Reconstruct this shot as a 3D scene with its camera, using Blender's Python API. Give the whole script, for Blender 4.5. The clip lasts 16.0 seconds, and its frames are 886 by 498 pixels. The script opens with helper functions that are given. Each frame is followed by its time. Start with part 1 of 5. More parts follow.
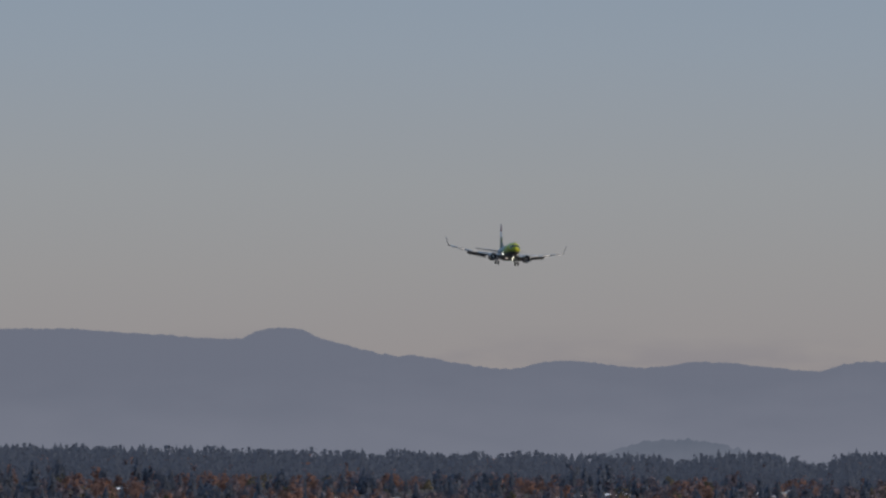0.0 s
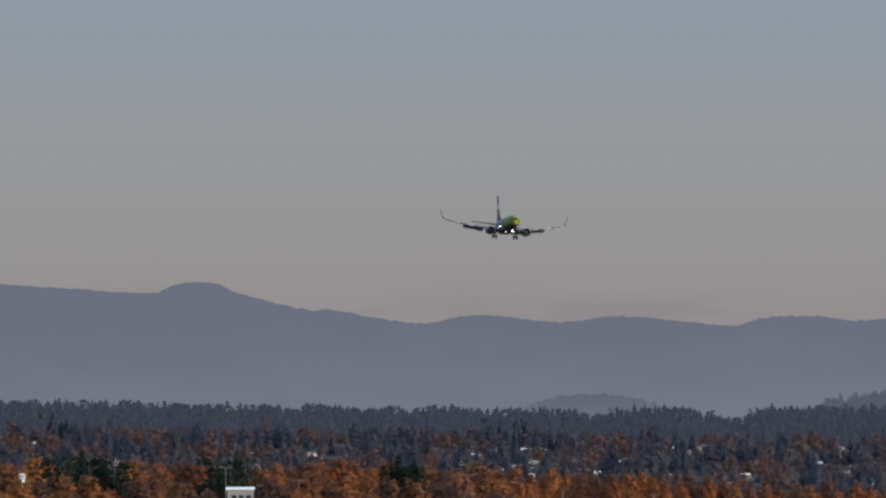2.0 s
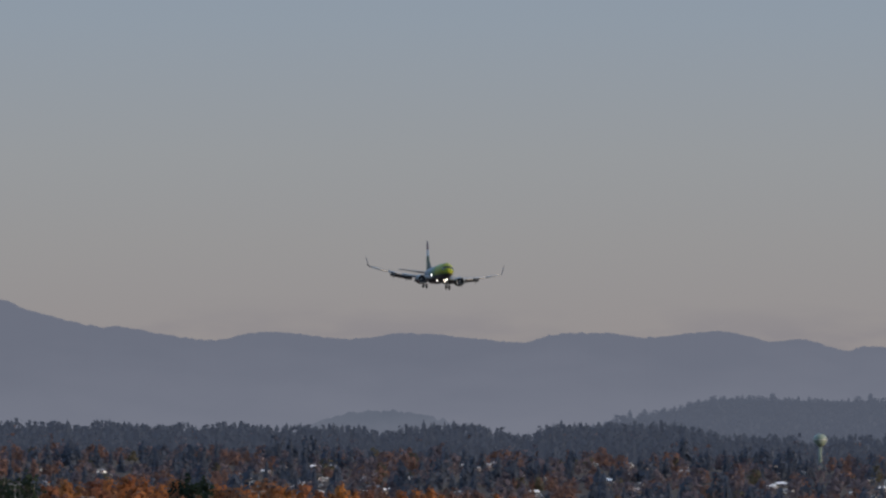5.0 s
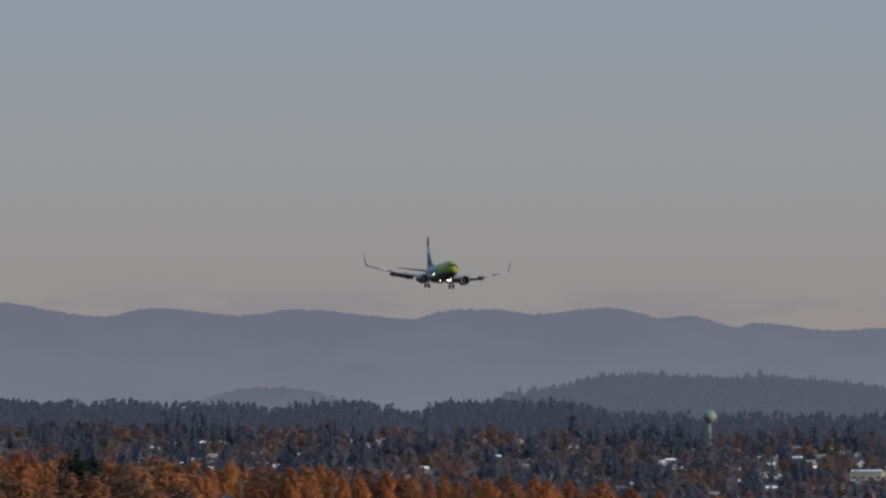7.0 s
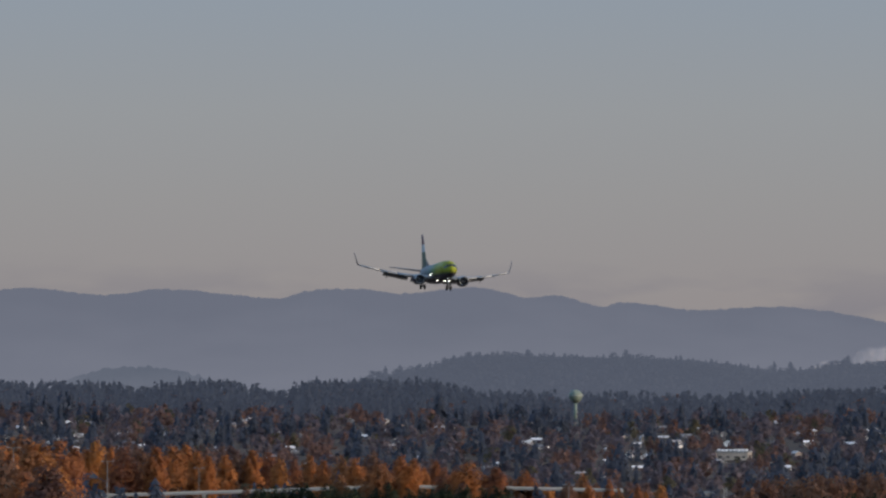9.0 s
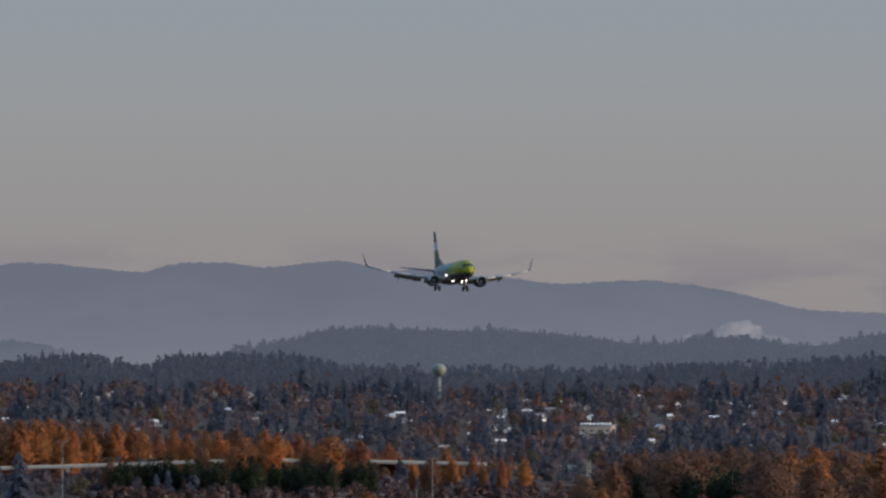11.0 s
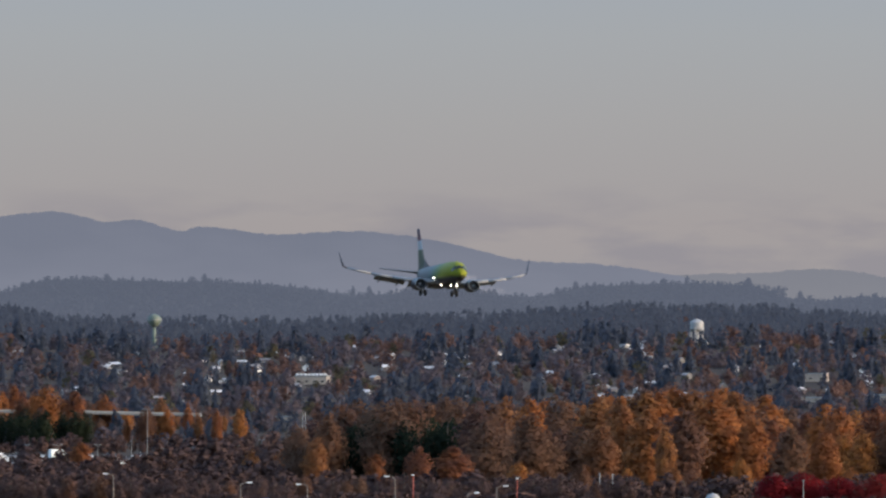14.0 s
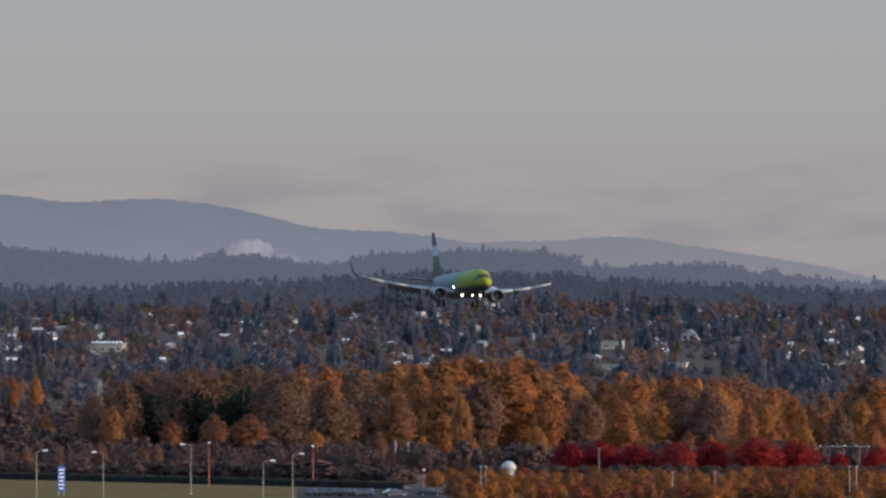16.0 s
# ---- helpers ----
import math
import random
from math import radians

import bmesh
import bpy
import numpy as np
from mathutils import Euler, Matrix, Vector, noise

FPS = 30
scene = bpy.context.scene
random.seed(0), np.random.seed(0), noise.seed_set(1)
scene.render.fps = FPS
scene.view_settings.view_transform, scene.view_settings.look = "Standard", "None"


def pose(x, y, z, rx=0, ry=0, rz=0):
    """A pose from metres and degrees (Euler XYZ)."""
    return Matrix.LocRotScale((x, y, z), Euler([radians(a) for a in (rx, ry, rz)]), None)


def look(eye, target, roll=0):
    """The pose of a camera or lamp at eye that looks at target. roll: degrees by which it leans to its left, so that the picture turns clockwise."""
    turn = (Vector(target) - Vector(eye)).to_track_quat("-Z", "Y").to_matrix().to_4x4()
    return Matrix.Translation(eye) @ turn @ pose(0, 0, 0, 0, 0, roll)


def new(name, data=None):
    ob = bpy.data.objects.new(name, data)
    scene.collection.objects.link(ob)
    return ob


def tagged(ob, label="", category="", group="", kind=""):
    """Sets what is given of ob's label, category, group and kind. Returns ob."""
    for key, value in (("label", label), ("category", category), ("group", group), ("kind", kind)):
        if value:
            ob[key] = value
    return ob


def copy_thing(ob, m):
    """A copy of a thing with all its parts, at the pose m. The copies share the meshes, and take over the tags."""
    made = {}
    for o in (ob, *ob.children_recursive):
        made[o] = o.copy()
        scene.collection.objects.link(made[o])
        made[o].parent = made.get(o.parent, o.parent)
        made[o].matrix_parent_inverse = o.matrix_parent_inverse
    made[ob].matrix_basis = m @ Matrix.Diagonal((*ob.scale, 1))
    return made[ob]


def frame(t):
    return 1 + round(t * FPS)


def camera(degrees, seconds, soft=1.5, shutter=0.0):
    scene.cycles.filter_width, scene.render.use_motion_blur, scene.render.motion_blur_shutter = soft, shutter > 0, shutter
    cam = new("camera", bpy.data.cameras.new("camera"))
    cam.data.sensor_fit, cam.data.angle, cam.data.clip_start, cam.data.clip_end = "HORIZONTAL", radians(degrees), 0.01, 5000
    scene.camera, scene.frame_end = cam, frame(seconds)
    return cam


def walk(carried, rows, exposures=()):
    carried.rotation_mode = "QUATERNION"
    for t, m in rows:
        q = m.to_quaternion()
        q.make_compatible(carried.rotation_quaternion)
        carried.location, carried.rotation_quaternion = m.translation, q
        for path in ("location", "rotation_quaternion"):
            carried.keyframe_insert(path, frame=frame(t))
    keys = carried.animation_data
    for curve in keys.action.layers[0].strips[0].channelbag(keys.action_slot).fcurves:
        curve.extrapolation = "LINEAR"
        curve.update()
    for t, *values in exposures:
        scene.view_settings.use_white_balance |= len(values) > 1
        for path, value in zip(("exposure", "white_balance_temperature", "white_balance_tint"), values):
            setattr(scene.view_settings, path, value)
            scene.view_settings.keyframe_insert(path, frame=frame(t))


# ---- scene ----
# A telephoto view from a raised stand over an airfield: an airliner on short final,
# autumn woods, a town on a slope, a forest ridge, hazy mountains.
EYE = 32.0            # height of the stand above the airfield
STEP = 1 / 17000      # bearings and elevations below are counted in steps of 1/17 milliradian
LEVEL = 127           # elevation step of the true horizon
cam = camera(5.281, 16.0, soft=2.5)
# seconds, heading and tilt in degrees
PAN = [
    (0, 6.9463, 1.5065),
    (0.5, 6.9260, 1.5773),
    (1, 6.9228, 1.2677),
    (1.5, 6.7419, 1.2210),
    (2, 6.4432, 1.2341),
    (2.5, 6.1952, 1.2583),
    (3, 5.9565, 1.3338),
    (3.5, 5.6798, 1.4240),
    (4, 5.5023, 1.4095),
    (4.2, 5.4381, 1.3891),
    (6.3, 4.7457, 1.2782),
    (6.5, 4.6703, 1.2594),
    (7, 4.5283, 1.1935),
    (7.5, 4.3489, 1.1207),
    (8, 4.1475, 1.0908),
    (8.5, 3.9557, 1.0837),
    (8.7, 3.8658, 1.0819),
    (10.8, 2.9976, 0.9256),
    (11, 2.9157, 0.9142),
    (11.5, 2.5332, 0.8935),
    (12, 2.2769, 0.8448),
    (12.5, 2.0807, 0.7798),
    (13, 1.7769, 0.7442),
    (13.5, 1.4584, 0.6980),
    (14, 1.2174, 0.6206),
    (14.5, 0.9267, 0.5701),
    (15, 0.6104, 0.5260),
    (15.5, 0.3125, 0.4639),
    (16, -0.0000, 0.4280),
]
walk(cam, [(t, pose(0, 0, EYE, 90 + tilt, 0, turn)) for t, turn, tilt in PAN],
     exposures=[(0, 0.06), (12.6, 0.06), (13.0, 0.18), (13.5, 0.36), (16.0, 0.4)])

# ---- light ----
SUN_UP, SUN_SIDE = 12.0, 16.0     # elevation; degrees behind the line to the right
sun_dir = Vector((math.cos(radians(SUN_SIDE)) * math.cos(radians(SUN_UP)),
                  -math.sin(radians(SUN_SIDE)) * math.cos(radians(SUN_UP)), math.sin(radians(SUN_UP))))
world = bpy.data.worlds.new("world")
scene.world = world
world.use_nodes = True
wn, wl = world.node_tree.nodes, world.node_tree.links
sky = wn.new("ShaderNodeTexSky")
sky.sky_type, sky.sun_disc = "NISHITA", False
sky.sun_elevation, sky.sun_rotation = radians(SUN_UP), math.atan2(sun_dir.x, sun_dir.y)
sky.air_density, sky.dust_density, sky.ozone_density = 1.0, 2.0, 1.8
bg = wn["Background"]
wl.new(sky.outputs[0], bg.inputs[0])
bg.inputs[1].default_value = 0.53
# the hazy air low over the horizon, greyer and warmer the lower it lies, with thin streaks of cloud
co = wn.new("ShaderNodeTexCoord")
axes = wn.new("ShaderNodeSeparateXYZ")
wl.new(co.outputs["Generated"], axes.inputs[0])
ramp = wn.new("ShaderNodeValToRGB")
span = wn.new("ShaderNodeMapRange")
span.inputs["From Min"].default_value, span.inputs["From Max"].default_value = 0.0, 0.06
wl.new(axes.outputs[2], span.inputs["Value"])
for k, (at, c) in enumerate([(0.0, (0.262, 0.245, 0.25)), (1.0, (0.235, 0.30, 0.38)), (0.22, (0.285, 0.262, 0.262)), (0.40, (0.292, 0.287, 0.290)), (0.55, (0.290, 0.303, 0.318)), (0.78, (0.263, 0.308, 0.362))]):
    e = ramp.color_ramp.elements[k] if k < 2 else ramp.color_ramp.elements.new(at)
    e.position, e.color = at, (*c, 1)
wl.new(span.outputs[0], ramp.inputs[0])
streak = wn.new("ShaderNodeTexNoise")
streak.inputs["Scale"].default_value, streak.inputs["Detail"].default_value = 62.0, 5.0
flat = wn.new("ShaderNodeMapping")
flat.inputs["Scale"].default_value = (1.0, 1.0, 4.0)
wl.new(co.outputs["Generated"], flat.inputs[0])
wl.new(flat.outputs[0], streak.inputs["Vector"])
low = wn.new("ShaderNodeMapRange")
low.inputs["From Min"].default_value, low.inputs["From Max"].default_value = 0.0185, 0.0125
low.inputs["To Max"].default_value = 0.8
wl.new(axes.outputs[2], low.inputs["Value"])
dens = wn.new("ShaderNodeMapRange")
dens.inputs["From Min"].default_value, dens.inputs["From Max"].default_value = 0.44, 0.62
wl.new(streak.outputs[0], dens.inputs["Value"])
both = wn.new("ShaderNodeMath")
both.operation = "MULTIPLY"
wl.new(low.outputs[0], both.inputs[0])
wl.new(dens.outputs[0], both.inputs[1])
cloud = wn.new("ShaderNodeMix")
cloud.data_type = "RGBA"
cloud.inputs["B"].default_value = (0.222, 0.212, 0.236, 1)
wl.new(both.outputs[0], cloud.inputs["Factor"])
wl.new(ramp.outputs[0], cloud.inputs["A"])
haze = wn.new("ShaderNodeBackground")
wl.new(cloud.outputs["Result"], haze.inputs[0])
rise = wn.new("ShaderNodeMapRange")
rise.interpolation_type = "SMOOTHSTEP"
rise.inputs["From Min"].default_value, rise.inputs["From Max"].default_value = 0.07, 0.35
wl.new(axes.outputs[2], rise.inputs["Value"])
airs = wn.new("ShaderNodeMixShader")
wl.new(rise.outputs[0], airs.inputs[0])
wl.new(haze.outputs[0], airs.inputs[1])
wl.new(bg.outputs[0], airs.inputs[2])
wl.new(airs.outputs[0], wn["World Output"].inputs[0])
sun = new("sun", bpy.data.lights.new("sun", "SUN"))
sun.data.energy, sun.data.angle, sun.data.color = 2.7, radians(0.6), (1.0, 0.8, 0.6)
sun.matrix_world = look(sun_dir * 100, (0, 0, 0))


# ---- materials ----
def material(name, colours, rough=0.8, scale=0.3, detail=3.0, bump=0.0, by="noise", metal=0.0, coat=0.0, spec=0.3, leafy=0.0, air=None):
    """A surface whose colour runs through colours by noise, by object or by loose piece, with fine relief. air: haze
    colour painted on as emission.
    """
    m = bpy.data.materials.new(name)
    m.use_nodes = True
    n, l = m.node_tree.nodes, m.node_tree.links
    b = n["Principled BSDF"]
    b.inputs["Roughness"].default_value = rough
    b.inputs["Metallic"].default_value = metal
    b.inputs["Coat Weight"].default_value = coat
    b.inputs["Specular IOR Level"].default_value = spec
    tc = n.new("ShaderNodeTexCoord")
    no = n.new("ShaderNodeTexNoise")
    no.inputs["Scale"].default_value, no.inputs["Detail"].default_value = scale, detail
    l.new(tc.outputs["Object"], no.inputs["Vector"])
    ramp = n.new("ShaderNodeValToRGB")
    el = ramp.color_ramp.elements
    lo, hi = (0.3, 0.7) if by == "noise" else (0.0, 1.0)
    for i, c in enumerate(colours):
        p = lo + (hi - lo) * i / max(1, len(colours) - 1)
        e = el[i] if i < 2 else el.new(p)
        e.position, e.color = p, (*c, 1)
    if by == "noise":
        l.new(no.outputs[0], ramp.inputs[0])
    else:
        if by == "object":
            src = n.new("ShaderNodeObjectInfo").outputs["Random"]
        else:
            src = n.new("ShaderNodeNewGeometry").outputs["Random Per Island"]
        mix = n.new("ShaderNodeMath")
        mix.operation = "MULTIPLY_ADD"
        sub = n.new("ShaderNodeMath")
        sub.operation = "SUBTRACT"
        sub.inputs[1].default_value = 0.5
        l.new(no.outputs[0], sub.inputs[0])
        l.new(sub.outputs[0], mix.inputs[0])
        mix.inputs[1].default_value = 0.9
        l.new(src, mix.inputs[2])
        l.new(mix.outputs[0], ramp.inputs[0])
    l.new(ramp.outputs[0], b.inputs["Base Color"])
    if leafy:
        tl, mx = n.new("ShaderNodeBsdfTranslucent"), n.new("ShaderNodeMixShader")
        mx.inputs[0].default_value = leafy
        l.new(ramp.outputs[0], tl.inputs[0])
        l.new(b.outputs[0], mx.inputs[1])
        l.new(tl.outputs[0], mx.inputs[2])
        l.new(mx.outputs[0], n["Material Output"].inputs[0])
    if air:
        # painted haze: the surface itself glows in the air colour
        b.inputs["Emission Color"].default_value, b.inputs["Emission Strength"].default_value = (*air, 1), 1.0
    if bump:
        bp = n.new("ShaderNodeBump")
        bp.inputs["Strength"].default_value = bump
        no2 = n.new("ShaderNodeTexNoise")
        no2.inputs["Scale"].default_value, no2.inputs["Detail"].default_value = scale * 6, 4
        l.new(tc.outputs["Object"], no2.inputs["Vector"])
        l.new(no2.outputs[0], bp.inputs["Height"])
        l.new(bp.outputs[0], b.inputs["Normal"])
    return m


def glow(name, colour, strength):
    m = bpy.data.materials.new(name)
    m.use_nodes = True
    b = m.node_tree.nodes["Principled BSDF"]
    b.inputs["Base Color"].default_value = (*colour, 1)
    b.inputs["Emission Color"].default_value = (*colour, 1)
    b.inputs["Emission Strength"].default_value = strength
    return m


# haze is painted on the far land as emission over a nearly black base
def haze_backdrop(name, crest, foot, z0, z1, wave):
    """Far land with haze painted into its emission, paler towards its foot, with soft broad folds."""
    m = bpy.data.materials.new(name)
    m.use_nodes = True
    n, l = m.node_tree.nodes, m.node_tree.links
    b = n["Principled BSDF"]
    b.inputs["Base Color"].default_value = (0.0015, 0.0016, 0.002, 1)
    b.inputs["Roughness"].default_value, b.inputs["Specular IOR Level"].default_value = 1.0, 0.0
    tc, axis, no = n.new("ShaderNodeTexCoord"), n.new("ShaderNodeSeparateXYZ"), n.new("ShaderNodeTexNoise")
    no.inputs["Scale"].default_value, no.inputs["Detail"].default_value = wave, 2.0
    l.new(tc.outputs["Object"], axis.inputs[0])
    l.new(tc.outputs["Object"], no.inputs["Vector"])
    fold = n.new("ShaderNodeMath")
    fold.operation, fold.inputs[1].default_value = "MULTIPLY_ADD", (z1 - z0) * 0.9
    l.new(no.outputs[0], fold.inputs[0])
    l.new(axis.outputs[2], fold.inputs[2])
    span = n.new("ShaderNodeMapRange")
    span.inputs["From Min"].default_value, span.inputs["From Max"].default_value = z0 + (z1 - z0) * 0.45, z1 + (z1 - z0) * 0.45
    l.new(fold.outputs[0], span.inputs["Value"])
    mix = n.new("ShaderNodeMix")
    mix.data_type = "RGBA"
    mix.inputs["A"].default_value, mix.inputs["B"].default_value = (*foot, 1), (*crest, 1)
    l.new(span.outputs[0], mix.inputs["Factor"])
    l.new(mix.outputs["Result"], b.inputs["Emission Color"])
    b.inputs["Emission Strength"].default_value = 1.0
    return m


# crest and foot are the painted haze colours, glowing without any lamp
M_MOUNT = haze_backdrop("hazy_mountain", (0.139, 0.152, 0.196), (0.168, 0.180, 0.226), 50, 95, 0.02)
M_FAINT = haze_backdrop("faint_mountain", (0.166, 0.172, 0.200), (0.185, 0.188, 0.212), 45, 75, 0.03)
M_FARHILL = haze_backdrop("hazy_knoll", (0.108, 0.124, 0.163), (0.138, 0.152, 0.194), 48, 62, 0.08)
M_HILL = haze_backdrop("hazy_forest_hill", (0.083, 0.096, 0.130), (0.098, 0.110, 0.145), 45, 65, 0.05)
# far hill trees: blue-grey haze painted in as emission
M_HILLTREE_HAZE = material("hill_trees_haze", [(0.006, 0.007, 0.009), (0.010, 0.011, 0.013)], 1.0, 0.02, 2, by="piece", spec=0.0, air=(0.079, 0.091, 0.124))
M_GROUND = material("ground", [(0.052, 0.046, 0.045), (0.074, 0.061, 0.052), (0.062, 0.054, 0.050)], 0.95, 0.02, 6, spec=0.0)
M_GRASS = material("grass", [(0.070, 0.050, 0.030), (0.098, 0.074, 0.036), (0.076, 0.055, 0.036)], 0.95, 0.05, 8, spec=0.0)
M_FIR = material("fir", [(0.056, 0.064, 0.086), (0.060, 0.068, 0.088), (0.065, 0.072, 0.091)], 0.9, 0.05, 2, by="piece", spec=0.0, leafy=0.45)
# ridge trees: weaker bluish haze painted in as emission
M_RIDGE_HAZE = material("ridge_firs_haze", [(0.020, 0.024, 0.030), (0.024, 0.028, 0.034), (0.028, 0.031, 0.036)], 0.9, 0.05, 2, by="piece", spec=0.0, leafy=0.3, air=(0.043, 0.050, 0.072))
M_BROWN = material("bare_wood_brown", [(0.094, 0.08, 0.094), (0.115, 0.09, 0.096), (0.102, 0.087, 0.098)], 0.9, 0.05, 2, by="piece", spec=0.0, leafy=0.45)
M_RUSSET = material("russet_leaves", [(0.112, 0.073, 0.068), (0.150, 0.083, 0.066), (0.130, 0.080, 0.067)], 0.9, 0.05, 2, by="piece", spec=0.0, leafy=0.5)
M_OLIVE = material("olive_leaves", [(0.06, 0.056, 0.045), (0.085, 0.075, 0.05), (0.10, 0.08, 0.05)], 0.9, 0.05, 2, by="piece", spec=0.0, leafy=0.5)
M_ORANGE = material("orange_leaves", [(0.17, 0.074, 0.05), (0.25, 0.098, 0.045), (0.32, 0.122, 0.043), (0.22, 0.105, 0.055), (0.36, 0.152, 0.048)], 0.85, 0.35, 3, by="object", spec=0.0, leafy=0.5)
M_DULL = material("dull_brown_leaves", [(0.105, 0.062, 0.054), (0.16, 0.080, 0.050), (0.13, 0.078, 0.056), (0.22, 0.098, 0.05)], 0.85, 0.35, 3, by="object", spec=0.0, leafy=0.5)
M_RED = material("red_leaves", [(0.14, 0.014, 0.018), (0.23, 0.02, 0.02), (0.17, 0.03, 0.026)], 0.85, 0.4, 3, by="object", spec=0.0, leafy=0.5)
M_GREEN = material("dark_evergreen", [(0.018, 0.026, 0.018), (0.03, 0.036, 0.022)], 0.9, 0.4, 3, by="object", spec=0.0, leafy=0.5)
M_BARK = material("bark", [(0.10, 0.08, 0.065), (0.17, 0.15, 0.13)], 0.95, 1.5, 4, 0.4)
M_TWIG = material("bare_twigs", [(0.066, 0.047, 0.048), (0.085, 0.054, 0.050), (0.105, 0.062, 0.048)], 0.95, 0.03, 3, by="piece", spec=0.0, leafy=0.3)


# ---- helpers of shape ----
def spot(b, d, v=None, z=0.0):
    """The place at bearing step b and distance d, at height z or on the line of elevation step v."""
    a = b * STEP
    return Vector((d * math.sin(a), d * math.cos(a), z if v is None else EYE - (v - LEVEL) * d * STEP))


def hedge_line(b):
    """Distance of the hedge, which runs slightly towards the stand."""
    return 1943 - 0.168 * (b + 784)


def smooth(a, b, x):
    t = min(1.0, max(0.0, (x - a) / (b - a)))
    return t * t * (3 - 2 * t)


def curve(knots, x):
    """A smooth run through knots (x, value)."""
    if x <= knots[0][0]:
        return knots[0][1]
    last = len(knots) - 1
    for k in range(last):
        (x0, y0), (x1, y1) = knots[k], knots[k + 1]
        if x <= x1:
            slope = (y1 - y0) / (x1 - x0)
            m0 = (y1 - knots[k - 1][1]) / (x1 - knots[k - 1][0]) if k else slope
            m1 = (knots[k + 2][1] - y0) / (knots[k + 2][0] - x0) if k + 2 <= last else slope
            t, w = (x - x0) / (x1 - x0), x1 - x0
            return y0 * (1 + 2 * t) * (1 - t) ** 2 + m0 * w * t * (1 - t) ** 2 + y1 * t * t * (3 - 2 * t) + m1 * w * t * t * (t - 1)
    return knots[-1][1]


def ground_z(x, y):
    d = math.hypot(x, y)
    b = math.atan2(x, y) / STEP if d > 1 else 0
    top = curve([(-3200, 42), (-1900, 38), (-900, 35), (-200, 36), (60, 38), (400, 37), (900, 33)], b)
    z = top * smooth(2800, 4250, d) ** 0.9
    z += 0.5 * noise.noise((x * 0.01, y * 0.01, 0)) * smooth(1950, 2500, d)
    return z - 70 * smooth(4380, 4640, d)


def mesh_ob(name, verts, faces, mats, index=None, parent=None, smooth_on=False, label="", normals=None):
    me = bpy.data.meshes.new(name)
    me.from_pydata([tuple(v) for v in verts], [], [tuple(f) for f in faces])
    for m in (mats if isinstance(mats, (list, tuple)) else [mats]):
        me.materials.append(m)
    if index is not None:
        me.polygons.foreach_set("material_index", np.asarray(index, dtype=np.int32))
    if smooth_on:
        me.polygons.foreach_set("use_smooth", np.ones(len(me.polygons), dtype=bool))
    me.update()
    if normals is not None:
        me.normals_split_custom_set_from_vertices(normals)
    ob = new(name, me)
    ob.parent = parent
    if label:
        ob["label"] = label
    return ob


def part(name, bm, mat, parent, label="", smooth_on=False):
    me = bpy.data.meshes.new(name)
    bmesh.ops.recalc_face_normals(bm, faces=bm.faces[:])
    for f in bm.faces:
        f.smooth = smooth_on
    bm.to_mesh(me)
    bm.free()
    me.materials.append(mat)
    ob = new(name, me)
    ob.parent = parent
    if label:
        ob["label"] = label
    return ob


def box(bm, x0, x1, y0, y1, z0, z1, bevel=0.0):
    made = bmesh.ops.create_cube(bm, size=1.0, matrix=Matrix.Translation(((x0 + x1) / 2, (y0 + y1) / 2, (z0 + z1) / 2)) @ Matrix.Diagonal((x1 - x0, y1 - y0, z1 - z0, 1)))
    if bevel:
        ed = list({e for v in made["verts"] for e in v.link_edges})
        bmesh.ops.bevel(bm, geom=ed, offset=bevel, segments=1, affect="EDGES")
    return bm


def rod(bm, a, b, r0, r1, n=8):
    a, b = Vector(a), Vector(b)
    m = Matrix.Translation((a + b) / 2) @ (b - a).to_track_quat("Z", "Y").to_matrix().to_4x4()
    bmesh.ops.create_cone(bm, cap_ends=True, segments=n, radius1=r0, radius2=r1, depth=(b - a).length, matrix=m)
    return bm


def loft(bm, rings, caps=True):
    """Closed rings of equal count, skinned."""
    rows = [[bm.verts.new(p) for p in ring] for ring in rings]
    n = len(rows[0])
    for r0, r1 in zip(rows, rows[1:]):
        for i in range(n):
            bm.faces.new((r0[i], r0[(i + 1) % n], r1[(i + 1) % n], r1[i]))
    if caps:
        bm.faces.new(rows[0][::-1])
        bm.faces.new(rows[-1])
    return bm


# ---- the land ----
def build_ground():
    """One sheet from under the stand to behind the mountains."""
    bs = np.concatenate([np.linspace(-180, -12, 30), np.linspace(-11, 4, 150), np.linspace(5, 180, 30)])
    ds = np.concatenate([[0.01, 200, 500, 900, 1300, 1600], np.linspace(1700, 4700, 110), [4800, 4990]])
    verts, faces = [], []
    for d in ds:
        for a in bs:
            x, y = d * math.sin(radians(a)), d * math.cos(radians(a)) - 3
            verts.append((x, y, ground_z(x, y)))
    w = len(bs)
    for j in range(len(ds) - 1):
        for i in range(w - 1):
            k = j * w + i
            faces.append((k, k + 1, k + w + 1, k + w))
    tagged(mesh_ob("ground", verts, faces, M_GROUND, smooth_on=True), "dull brown grassy ground rising to a wooded slope", "ground", kind="structure")


